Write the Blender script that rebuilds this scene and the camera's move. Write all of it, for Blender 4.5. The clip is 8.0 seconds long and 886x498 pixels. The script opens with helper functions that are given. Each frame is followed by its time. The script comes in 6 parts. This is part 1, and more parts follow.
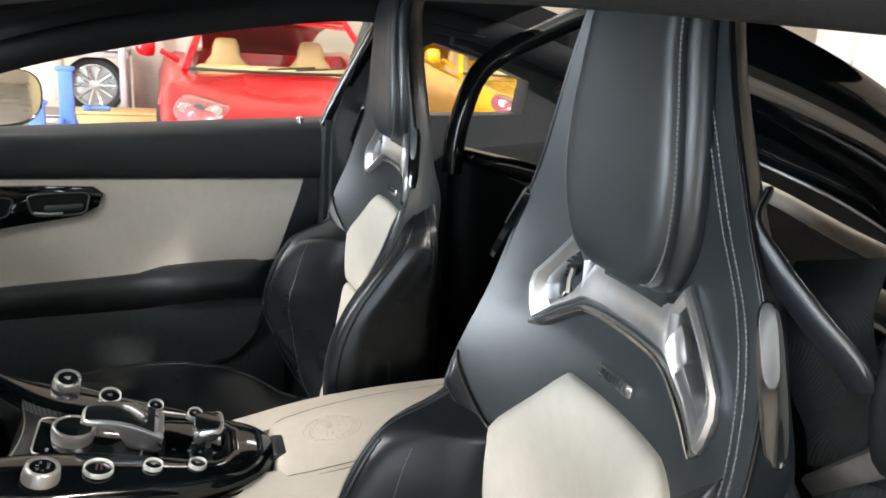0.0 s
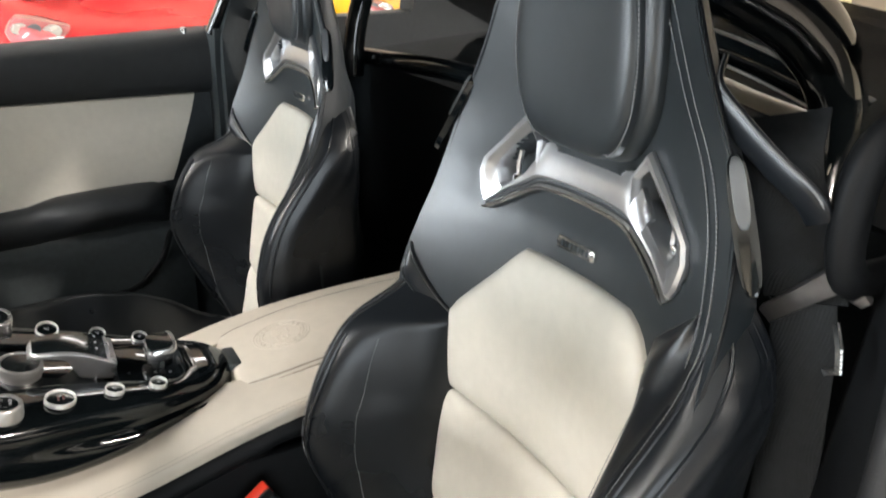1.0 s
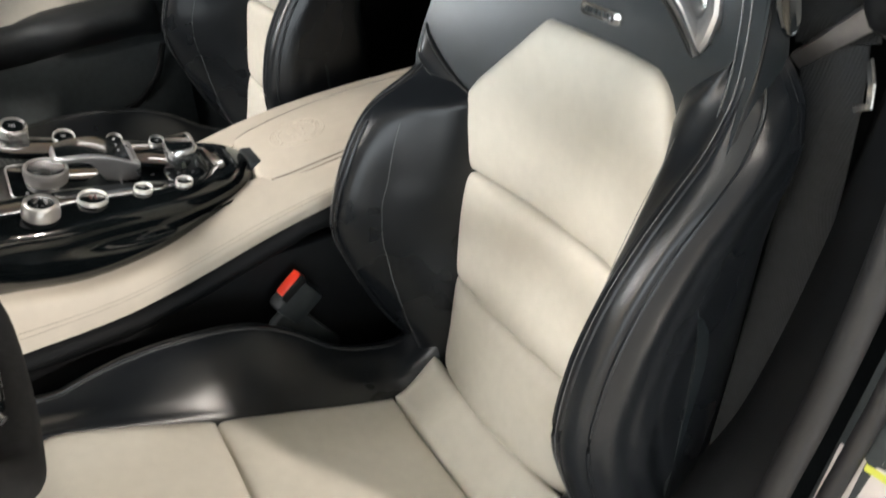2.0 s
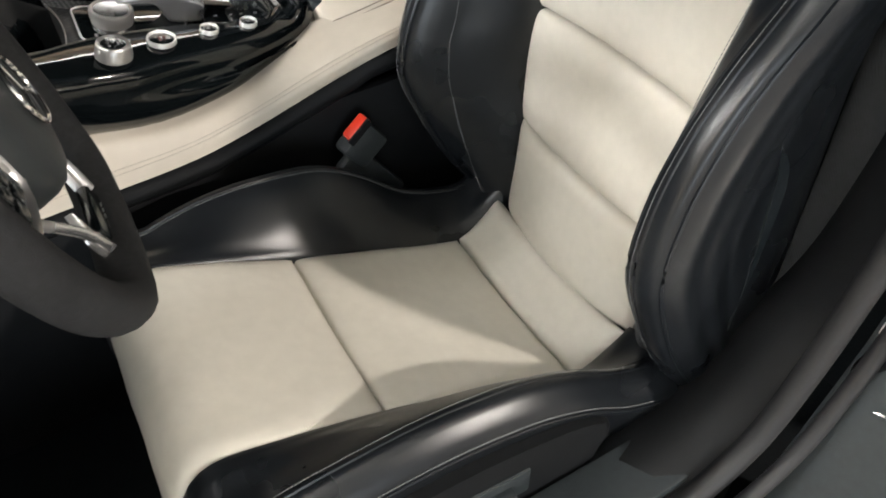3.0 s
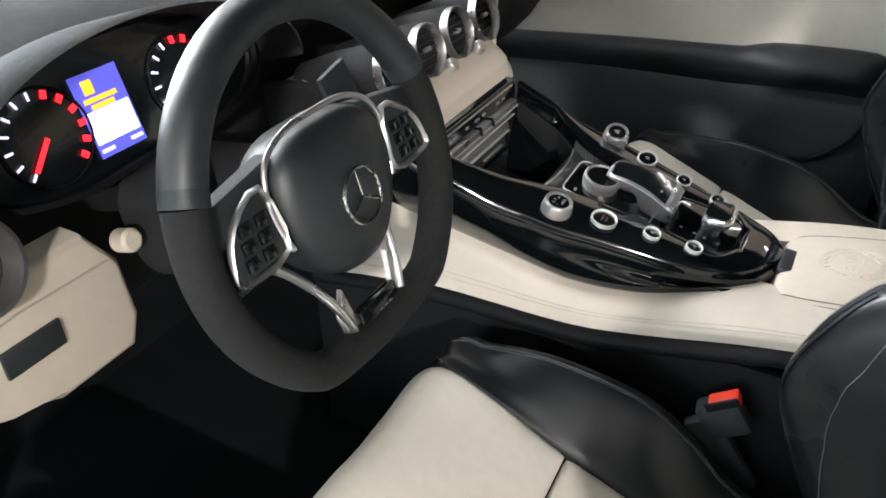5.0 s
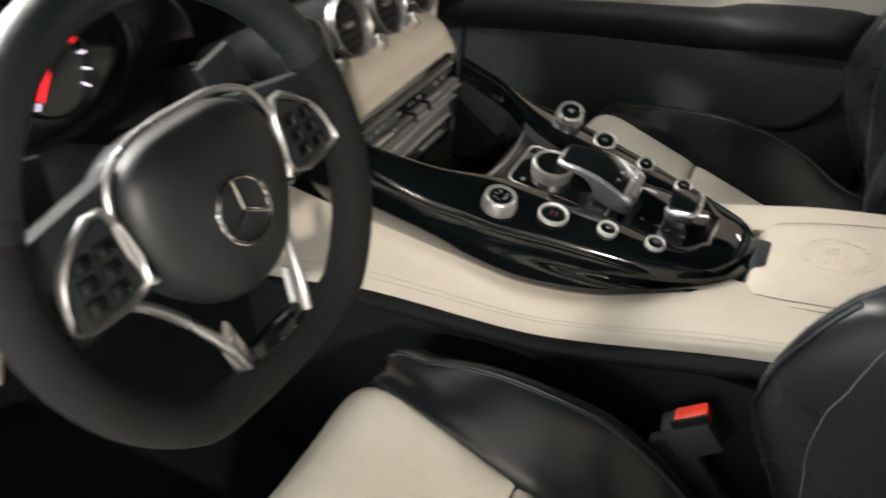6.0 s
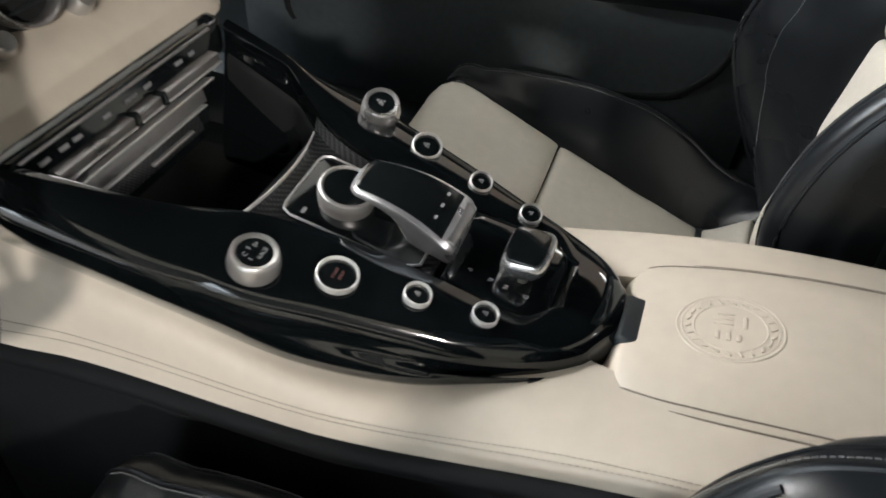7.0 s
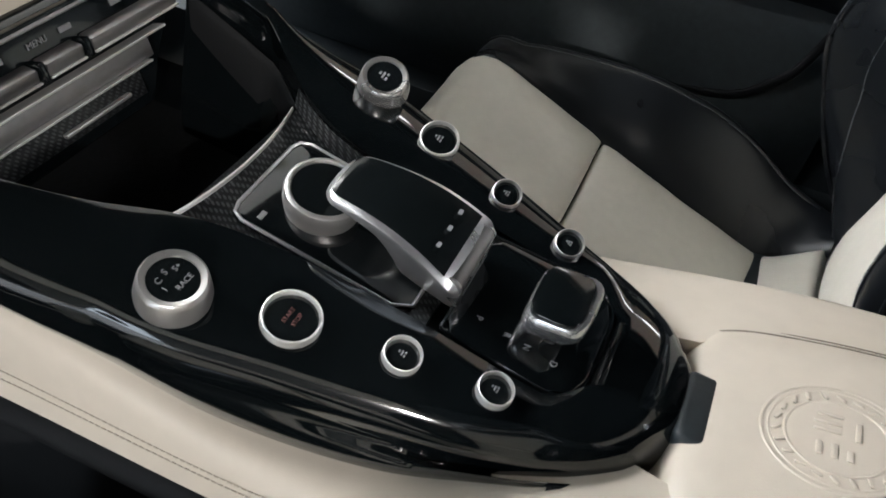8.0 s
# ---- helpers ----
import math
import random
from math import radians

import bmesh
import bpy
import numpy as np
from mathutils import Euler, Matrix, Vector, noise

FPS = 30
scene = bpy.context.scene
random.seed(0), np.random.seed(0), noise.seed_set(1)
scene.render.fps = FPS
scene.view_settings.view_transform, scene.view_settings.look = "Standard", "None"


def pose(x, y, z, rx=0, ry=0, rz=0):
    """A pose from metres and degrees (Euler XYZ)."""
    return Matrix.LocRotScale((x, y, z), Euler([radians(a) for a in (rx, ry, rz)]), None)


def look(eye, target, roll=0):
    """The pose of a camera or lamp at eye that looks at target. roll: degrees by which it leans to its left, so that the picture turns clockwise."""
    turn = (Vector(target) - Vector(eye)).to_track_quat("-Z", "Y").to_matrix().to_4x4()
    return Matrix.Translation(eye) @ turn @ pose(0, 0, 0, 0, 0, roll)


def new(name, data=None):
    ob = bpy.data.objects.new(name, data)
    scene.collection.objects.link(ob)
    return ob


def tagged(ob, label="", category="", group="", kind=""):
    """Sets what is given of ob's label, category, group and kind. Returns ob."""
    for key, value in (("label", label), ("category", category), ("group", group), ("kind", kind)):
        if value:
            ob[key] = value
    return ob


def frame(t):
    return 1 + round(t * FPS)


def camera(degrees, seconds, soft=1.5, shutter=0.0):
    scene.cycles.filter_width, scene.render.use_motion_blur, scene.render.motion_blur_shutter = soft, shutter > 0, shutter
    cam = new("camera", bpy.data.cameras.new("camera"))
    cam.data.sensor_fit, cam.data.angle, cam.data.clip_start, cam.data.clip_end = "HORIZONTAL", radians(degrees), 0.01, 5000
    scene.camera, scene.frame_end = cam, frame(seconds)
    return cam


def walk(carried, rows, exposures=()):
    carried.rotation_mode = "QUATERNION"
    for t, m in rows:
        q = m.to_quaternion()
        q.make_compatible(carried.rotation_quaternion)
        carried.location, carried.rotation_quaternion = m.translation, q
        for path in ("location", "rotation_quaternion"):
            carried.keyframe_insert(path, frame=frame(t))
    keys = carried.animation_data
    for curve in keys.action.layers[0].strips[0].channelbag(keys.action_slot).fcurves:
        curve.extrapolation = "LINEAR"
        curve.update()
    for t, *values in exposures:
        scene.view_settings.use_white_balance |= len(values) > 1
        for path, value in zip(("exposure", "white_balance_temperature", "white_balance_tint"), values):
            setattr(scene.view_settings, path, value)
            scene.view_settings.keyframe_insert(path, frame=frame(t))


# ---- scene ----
cam = camera(59.4, 8.0, 1.7, 0.3)
UNIT = 1.07  # metres to one unit of the plan below
PATH = [
    (0, (0.035, -0.858, 1.146), (0.676, 0.958, 0.605), 3.5),
    (0.5, (-0.03, -0.853, 1.143), (0.797, 0.868, 0.55), 2.3),
    (1, (-0.052, -0.853, 1.136), (0.872, 0.754, 0.386), 1.3),
    (1.5, (-0.079, -0.856, 1.119), (0.846, 0.644, 0.174), 0.5),
    (2, (-0.097, -0.862, 1.103), (0.745, 0.546, -0.041), -1.1),
    (2.2, (-0.112, -0.866, 1.094), (0.704, 0.503, -0.114), -1.6),
    (3.5, (-0.137, -0.857, 1.101), (0.370, 0.393, -0.374), -5.3),
    (4, (-0.064, -0.867, 1.137), (0.139, 0.564, -0.245), -2.6),
    (4.5, (0.096, -0.84, 1.156), (-0.374, 0.707, -0.021), -0.1),
    (4.7, (0.123, -0.833, 1.148), (-0.555, 0.691, 0.045), 1.3),
    (5.8, (0.191, -0.735, 1.148), (-0.737, 0.608, -0.008), -4.2),
    (6, (0.153, -0.698, 1.117), (-0.613, 0.73, -0.055), -2.1),
    (6.5, (0.127, -0.546, 1.083), (-0.437, 0.894, -0.185), -0.6),
    (7, (0.128, -0.42, 1.049), (-0.33, 1.015, -0.267), 3.5),
    (7.5, (0.102, -0.335, 1.001), (-0.324, 1.058, -0.369), 6.9),
    (8, (0.089, -0.286, 0.974), (-0.39, 1.087, -0.398), 7.6),
]
walk(cam, [(t, look(Vector(eye) * UNIT, Vector(target) * UNIT, roll)) for t, eye, target, roll in PATH],
     [(0, 0.08, 6350, 10), (2, 0.02, 6650, 10), (3.5, 0.0, 6350, 10), (4, 0.14, 6150, 10), (4.6, 0.28, 5950, 10), (5.8, 0.08, 6700, 10), (6.5, 0.0, 6550, 10), (7.5, -0.1, 6250, 10), (8, -0.15, 6150, 10)])

# ---- world and light ----
world = bpy.data.worlds.new("garage_world")
scene.world = world
world.use_nodes = True
world.node_tree.nodes["Background"].inputs[0].default_value = (0.9, 0.95, 1.0, 1)
world.node_tree.nodes["Background"].inputs[1].default_value = 0.15


# unseen ceiling strips added to fit the light: x, y, watts and length
STRIPS = ((-4.5, 0.2, 220, 2.4), (-5.3, -0.5, 440, 1.0), (-4.5, -2.4, 230, 2.4), (-1.3, -2.1, 8, 2.4), (-3.4, 2.2, 20, 2.4), (4.0, -6.7, 1480, 0.5), (1.6, 2.4, 8, 2.4), (-2.0, 5.6, 22, 2.4), (2.4, 5.6, 35, 2.4), (5.2, 1.0, 240, 2.4))


def lamp(name, x, y, z, sx, sy, power, colour=(1.0, 0.985, 0.975), tilt=(0, 0, 0)):
    data = bpy.data.lights.new(name, "AREA")
    data.shape, data.size, data.size_y, data.energy, data.color = "RECTANGLE", sx * UNIT, sy * UNIT, power, colour
    ob = new(name, data)
    ob.matrix_world = pose(x * UNIT, y * UNIT, z * UNIT, *tilt)
    return ob


# daylight through the open garage door ahead of the car
DAYLIGHT = 1050
WARM = (1.0, 0.925, 0.85)
lamp("daylight", -6.05, 0.9, 1.55, 3.0, 3.2, DAYLIGHT, (0.84, 0.93, 1.0), (0, -90, 0))
# and through the open side door behind the driver's shoulder
lamp("side_daylight", -1.8, -7.05, 1.35, 3.1, 2.4, 225, (0.84, 0.93, 1.0), (90, 0, 0))


# ---- materials ----
def material(name, colour, rough=0.5, metal=0.0, grain=0.0, scale=60.0, bump=0.0, bump_scale=400.0, coat=0.0, spec=0.5,
             rough_var=0.1, kind="noise", tint=None, folds=0.0, fold_scale=16.0):
    m = bpy.data.materials.new(name)
    m.use_nodes = True
    n, l = m.node_tree.nodes, m.node_tree.links
    b = n["Principled BSDF"]
    b.inputs["Roughness"].default_value = rough
    b.inputs["Metallic"].default_value = metal
    b.inputs["Specular IOR Level"].default_value = spec
    b.inputs["Coat Weight"].default_value = coat
    b.inputs["Coat Roughness"].default_value = 0.04
    b.inputs["Base Color"].default_value = (*colour, 1)
    co = n.new("ShaderNodeTexCoord")
    if grain:
        t1 = n.new("ShaderNodeTexNoise")
        t1.inputs["Scale"].default_value, t1.inputs["Detail"].default_value = scale, 6
        t2 = n.new("ShaderNodeTexNoise")
        t2.inputs["Scale"].default_value, t2.inputs["Detail"].default_value = scale / 12, 3
        l.new(co.outputs["Object"], t1.inputs["Vector"])
        l.new(co.outputs["Object"], t2.inputs["Vector"])
        add = n.new("ShaderNodeMath")
        add.operation = "ADD"
        l.new(t1.outputs["Fac"], add.inputs[0])
        l.new(t2.outputs["Fac"], add.inputs[1])
        half = n.new("ShaderNodeMath")
        half.operation = "MULTIPLY"
        half.inputs[1].default_value = 0.5
        l.new(add.outputs[0], half.inputs[0])
        ramp = n.new("ShaderNodeValToRGB")
        lo = tuple(c * (1 - grain) for c in colour)
        hi = tint or tuple(min(1, c * (1 + grain)) for c in colour)
        ramp.color_ramp.elements[0].color, ramp.color_ramp.elements[1].color = (*lo, 1), (*hi, 1)
        ramp.color_ramp.elements[0].position, ramp.color_ramp.elements[1].position = 0.3, 0.7
        l.new(half.outputs[0], ramp.inputs[0])
        l.new(ramp.outputs[0], b.inputs["Base Color"])
        rr = n.new("ShaderNodeMapRange")
        rr.inputs["From Min"].default_value, rr.inputs["From Max"].default_value = 0.3, 0.7
        rr.inputs["To Min"].default_value, rr.inputs["To Max"].default_value = max(0.02, rough - rough_var), min(1, rough + rough_var)
        l.new(t2.outputs["Fac"], rr.inputs["Value"])
        l.new(rr.outputs[0], b.inputs["Roughness"])
    if bump:
        if kind == "voronoi":
            t3 = n.new("ShaderNodeTexVoronoi")
            t3.feature = "DISTANCE_TO_EDGE"
            out = t3.outputs["Distance"]
        elif kind == "wave":
            t3 = n.new("ShaderNodeTexWave")
            out = t3.outputs["Fac"]
        else:
            t3 = n.new("ShaderNodeTexNoise")
            t3.inputs["Detail"].default_value = 4
            out = t3.outputs["Fac"]
        t3.inputs["Scale"].default_value = bump_scale
        l.new(co.outputs["Object"], t3.inputs["Vector"])
        bp = n.new("ShaderNodeBump")
        bp.inputs["Strength"].default_value, bp.inputs["Distance"].default_value = bump, 0.001
        l.new(out, bp.inputs["Height"])
        l.new(bp.outputs[0], b.inputs["Normal"])
        if folds:
            t4 = n.new("ShaderNodeTexNoise")
            t4.inputs["Scale"].default_value, t4.inputs["Detail"].default_value, t4.inputs["Distortion"].default_value = fold_scale, 3, 0.8
            l.new(co.outputs["Object"], t4.inputs["Vector"])
            b2 = n.new("ShaderNodeBump")
            b2.inputs["Strength"].default_value, b2.inputs["Distance"].default_value = folds, 0.012
            l.new(t4.outputs["Fac"], b2.inputs["Height"])
            l.new(b2.outputs[0], bp.inputs["Normal"])
    return m


def weave(name, dark, light, scale):
    """A two-way twill: diagonal bands broken by a second, wider set."""
    m = bpy.data.materials.new(name)
    m.use_nodes = True
    n, l = m.node_tree.nodes, m.node_tree.links
    b = n["Principled BSDF"]
    co = n.new("ShaderNodeTexCoord")
    bands = []
    for turn, k in ((0.0, 1.0), (1.57, 0.5)):
        mp = n.new("ShaderNodeMapping")
        mp.inputs["Rotation"].default_value = (0, 0, turn)
        l.new(co.outputs["Object"], mp.inputs["Vector"])
        w = n.new("ShaderNodeTexWave")
        w.wave_profile, w.bands_direction = "SIN", "DIAGONAL"
        w.inputs["Scale"].default_value = scale * k
        l.new(mp.outputs[0], w.inputs["Vector"])
        bands.append(w)
    mix = n.new("ShaderNodeMath")
    mix.operation = "MULTIPLY"
    l.new(bands[0].outputs["Fac"], mix.inputs[0])
    l.new(bands[1].outputs["Fac"], mix.inputs[1])
    ramp = n.new("ShaderNodeValToRGB")
    ramp.color_ramp.elements[0].color, ramp.color_ramp.elements[1].color = (*dark, 1), (*light, 1)
    ramp.color_ramp.elements[0].position, ramp.color_ramp.elements[1].position = 0.15, 0.6
    l.new(mix.outputs[0], ramp.inputs[0])
    l.new(ramp.outputs[0], b.inputs["Base Color"])
    bp = n.new("ShaderNodeBump")
    bp.inputs["Strength"].default_value, bp.inputs["Distance"].default_value = 0.5, 0.0006
    l.new(mix.outputs[0], bp.inputs["Height"])
    l.new(bp.outputs[0], b.inputs["Normal"])
    b.inputs["Roughness"].default_value = 0.38
    b.inputs["Metallic"].default_value = 0.4
    b.inputs["Coat Weight"].default_value = 0.25
    b.inputs["Coat Roughness"].default_value = 0.15
    return m


def glow(name, colour, strength):
    m = bpy.data.materials.new(name)
    m.use_nodes = True
    b = m.node_tree.nodes["Principled BSDF"]
    b.inputs["Base Color"].default_value = (*colour, 1)
    b.inputs["Emission Color"].default_value = (*colour, 1)
    b.inputs["Emission Strength"].default_value = strength
    return m


def clear_glass(name, tint=(1, 1, 1), rough=0.0):
    m = bpy.data.materials.new(name)
    m.use_nodes = True
    b = m.node_tree.nodes["Principled BSDF"]
    b.inputs["Base Color"].default_value = (*tint, 1)
    b.inputs["Transmission Weight"].default_value = 1
    b.inputs["Roughness"].default_value = rough
    b.inputs["IOR"].default_value = 1.1
    return m


LEATHER = material("black_leather", (0.0085, 0.0100, 0.0120), 0.29, 0, 0.12, 90, 0.08, 900, kind="voronoi", spec=0.38, rough_var=0.03, folds=0.05, fold_scale=14)
LEATHER_GREY = material("soft_black_leather", (0.0120, 0.0165, 0.0195), 0.43, 0, 0.2, 90, 0.16, 900, kind="voronoi", spec=0.8, folds=0.12, fold_scale=9)
BEIGE = material("cream_leather", (0.60, 0.57, 0.50), 0.46, 0, 0.06, 70, 0.12, 800, kind="voronoi", spec=0.4, folds=0.15, fold_scale=11)
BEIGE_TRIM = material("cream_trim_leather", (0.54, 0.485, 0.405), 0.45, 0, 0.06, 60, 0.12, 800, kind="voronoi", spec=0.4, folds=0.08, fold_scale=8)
PIANO = material("piano_black", (0.0032, 0.0044, 0.0050), 0.07, 0, 0.2, 30, 0, coat=0.35, spec=0.42, rough_var=0.03)
CARBON = weave("carbon_weave", (0.008, 0.009, 0.010), (0.060, 0.064, 0.066), 190)
CHROME = material("satin_chrome", (0.64, 0.64, 0.65), 0.32, 0.92, 0.06, 120, 0.03, 700)
BRIGHT = material("bright_chrome", (0.78, 0.77, 0.75), 0.2, 1.0, 0.04, 90)
SILVER = material("silver_satin_plastic", (0.55, 0.54, 0.53), 0.32, 0.85, 0.06, 100, 0.05, 800)
PLASTIC = material("black_plastic", (0.020, 0.025, 0.0275), 0.5, 0, 0.25, 120, 0.3, 700, spec=0.4)
GREY_PLASTIC = material("grey_plastic", (0.0066, 0.0072, 0.0080), 0.6, 0, 0.2, 60, 0.2, 600, spec=0.15)
SUEDE = material("black_suede", (0.0165, 0.0170, 0.0178), 0.85, 0, 0.35, 200, 0.5, 900, spec=0.2)
CARPET = material("black_carpet", (0.0078, 0.0095, 0.0105), 0.95, 0, 0.4, 300, 0.9, 700, spec=0.1)
HEADLINER = material("charcoal_headliner", (0.022, 0.023, 0.025), 0.9, 0, 0.25, 250, 0.4, 900, spec=0.2)
WEBBING = material("belt_webbing", (0.019, 0.021, 0.023), 0.75, 0, 0.3, 150, 0.25, 350, kind="wave", spec=0.12)
RUBBER = material("black_rubber", (0.010, 0.010, 0.011), 0.6, 0, 0.25, 80, 0.2, 500)
RED_PLASTIC = material("red_plastic", (0.75, 0.05, 0.025), 0.35, 0, 0.1, 80)
THREAD = material("grey_thread", (0.16, 0.165, 0.17), 0.8, 0, 0.1, 400)
THREAD_BEIGE = material("cream_thread", (0.36, 0.32, 0.26), 0.8, 0, 0.1, 400)
DARK_GLASS = material("dark_touch_surface", (0.004, 0.0055, 0.006), 0.16, 0, 0.1, 40, coat=0.3)
PRINT = material("pale_print", (0.7, 0.7, 0.68), 0.6, 0, 0.05, 200)
DIM_PRINT = material("grey_print", (0.20, 0.20, 0.21), 0.5, 0, 0.05, 200)
RING = material("pale_chrome", (0.85, 0.84, 0.82), 0.42, 0.9, 0.04, 90)
DULL_STEEL = material("dull_steel", (0.11, 0.115, 0.12), 0.4, 0.6, 0.1, 90)
DIM_RED = material("dull_red_print", (0.11, 0.045, 0.042), 0.5, 0, 0.05, 200)
BRUSHED = material("brushed_metal", (0.30, 0.29, 0.29), 0.34, 0.9, 0.12, 160, 0.08, 500, kind="wave")
WHITE_METAL = material("white_painted_metal", (0.72, 0.69, 0.68), 0.4, 0, 0.06, 40)
BODY_BLACK = material("black_car_paint", (0.006, 0.006, 0.007), 0.14, 0, 0.2, 20, coat=1.0, rough_var=0.03)
FLOOR_PAINT = material("garage_floor_paint", (0.30, 0.28, 0.25), 0.3, 0, 0.18, 6, 0.1, 80, rough_var=0.15)
WALL_PAINT = material("cream_wall_paint", (0.66, 0.58, 0.46), 0.75, 0, 0.06, 5, 0.1, 90)
STICKER = material("pale_sticker", (0.40, 0.37, 0.36), 0.5, 0, 0.08, 80)
SILL_METAL = material("sill_metal", (0.30, 0.27, 0.26), 0.5, 0.2, 0.08, 60)
STICKER_YELLOW = material("sticker_yellow", (0.42, 0.44, 0.06), 0.5, 0, 0.05, 100)
# for the unseen south wall, dark so the seat's flank mirrors little light
DARK_WALL = material("unseen_dark_wall", (0.10, 0.10, 0.10), 0.7, 0, 0.15, 5, 0.1, 90)
CEIL_PAINT = material("white_ceiling_paint", (0.75, 0.73, 0.68), 0.8, 0, 0.06, 5)
RED_PAINT = material("red_car_paint", (0.52, 0.006, 0.012), 0.26, 0, 0.04, 10, spec=0.35, coat=0.3, rough_var=0.03)
YELLOW_PAINT = material("yellow_car_paint", (0.85, 0.47, 0.01), 0.22, 0, 0.04, 10, coat=1.0, rough_var=0.03)
TAN = material("tan_leather", (0.56, 0.36, 0.15), 0.5, 0, 0.1, 60, 0.15, 700, kind="voronoi")
TYRE = material("tyre_rubber", (0.018, 0.018, 0.018), 0.75, 0, 0.25, 60, 0.4, 200)
ALLOY = material("silver_alloy", (0.58, 0.57, 0.55), 0.3, 0.8, 0.08, 60)
BLUE = material("blue_painted_steel", (0.10, 0.20, 0.62), 0.4, 0, 0.12, 30)
WOOD = material("pale_wood", (0.56, 0.40, 0.17), 0.6, 0, 0.2, 25, 0.2, 120)
STEEL = material("galvanised_steel", (0.52, 0.48, 0.48), 0.45, 0.4, 0.12, 40)
CLOTH = material("beige_cloth", (0.62, 0.53, 0.45), 0.9, 0, 0.15, 40, 0.4, 300)
LAMP_COVER = material("tinted_lamp_cover", (0.40, 0.10, 0.11), 0.12, 0, 0.1, 60, coat=1.0)
DOOR_PLASTIC = material("charcoal_door_plastic", (0.034, 0.042, 0.045), 0.55, 0, 0.25, 90, 0.3, 700, spec=0.4)
SOFT_TRIM = material("charcoal_soft_trim", (0.016, 0.018, 0.020), 0.6, 0, 0.2, 60, 0.15, 600, spec=0.4)
GROOVE = material("seam_groove", (0.17, 0.145, 0.115), 0.7, 0, 0.1, 300)
DARK_TINT = clear_glass("tinted_glass", (0.07, 0.07, 0.075))
WINDSCREEN = clear_glass("car_glass", (0.9, 0.97, 0.95))
SCREEN_BLUE = glow("screen_blue", (0.10, 0.10, 0.55), 0.9)
SCREEN_WHITE = glow("screen_white", (0.75, 0.8, 1.0), 1.6)
SCREEN_AMBER = glow("screen_amber", (1.0, 0.42, 0.02), 1.6)
DIAL_RED = glow("dial_red", (1.0, 0.02, 0.03), 1.8)
DIAL_WHITE = glow("dial_white", (0.8, 0.75, 0.95), 1.2)
LAMP_FACE = glow("lamp_face", (1.0, 0.97, 0.92), 9.0)


# ---- mesh helpers ----
def placed(ob, m):
    """Moves a part by a pose given in plan units."""
    m = m.copy()
    m.translation = m.translation * UNIT
    ob.matrix_parent_inverse = m
    return ob


def shade(bm, angle=38):
    bm.normal_update()
    for f in bm.faces:
        f.smooth = True
    for e in bm.edges:
        e.smooth = not (len(e.link_faces) == 2 and e.calc_face_angle(0) > radians(angle))


def mesh_object(name, bm, mat, angle=38):
    bmesh.ops.recalc_face_normals(bm, faces=bm.faces)
    shade(bm, angle)
    bm.transform(Matrix.Scale(UNIT, 4))
    me = bpy.data.meshes.new(name)
    bm.to_mesh(me)
    bm.free()
    me.materials.append(mat)
    return new(name, me)


def part(name, bm, mat, parent, label="", angle=38):
    ob = mesh_object(name, bm, mat, angle)
    ob.parent = parent
    return tagged(ob, label)


def thing(name, label, category, group="", kind="", at=(0, 0, 0)):
    ob = new(name)
    ob.empty_display_size = 0.05
    ob.location = Vector(at) * UNIT
    return tagged(ob, label, category, group, kind)


def structure(name, bm, mat, label="", angle=38):
    return tagged(mesh_object(name, bm, mat, angle), label, "", "", "structure")


def spline(pts, n=8, closed=False):
    """Points of a smooth curve through pts."""
    P = [Vector(p) for p in pts]
    out = []
    k = len(P)
    for i in range(k if closed else k - 1):
        if closed:
            a, b, c, d = P[i - 1], P[i], P[(i + 1) % k], P[(i + 2) % k]
        else:
            b, c = P[i], P[i + 1]
            a = P[i - 1] if i else b + (b - c)
            d = P[i + 2] if i + 2 < k else c + (c - b)
        for j in range(n):
            t = j / n
            out.append(0.5 * (2 * b + (c - a) * t + (2 * a - 5 * b + 4 * c - d) * t * t + (3 * b - a - 3 * c + d) * t ** 3))
    if not closed:
        out.append(P[-1])
    return out


def table(rows):
    """A smooth function through (t, value) rows."""
    xs, ys = [r[0] for r in rows], [r[1] for r in rows]

    def f(t):
        if t <= xs[0]:
            return ys[0]
        if t >= xs[-1]:
            return ys[-1]
        i = max(k for k in range(len(xs) - 1) if xs[k] <= t)
        h = xs[i + 1] - xs[i]
        s = (t - xs[i]) / h

        def slope(k):
            if k == 0:
                return (ys[1] - ys[0]) / (xs[1] - xs[0])
            if k == len(xs) - 1:
                return (ys[-1] - ys[-2]) / (xs[-1] - xs[-2])
            return (ys[k + 1] - ys[k - 1]) / (xs[k + 1] - xs[k - 1])
        a, b = slope(i) * h, slope(i + 1) * h
        return (2 * s ** 3 - 3 * s * s + 1) * ys[i] + (s ** 3 - 2 * s * s + s) * a + (3 * s * s - 2 * s ** 3) * ys[i + 1] + (s ** 3 - s * s) * b
    return f


def loft(rings, bm=None, close_ring=True, cap=True, close_path=False):
    """A skin over rings of equally many points."""
    bm = bm or bmesh.new()
    vs = [[bm.verts.new(p) for p in r] for r in rings]
    m = len(vs[0])
    for i in range(len(vs) if close_path else len(vs) - 1):
        a, b = vs[i], vs[(i + 1) % len(vs)]
        for j in range(m if close_ring else m - 1):
            k = (j + 1) % m
            bm.faces.new((a[j], a[k], b[k], b[j]))
    if cap and close_ring and not close_path:
        bm.faces.new(vs[0][::-1])
        bm.faces.new(vs[-1])
    return bm


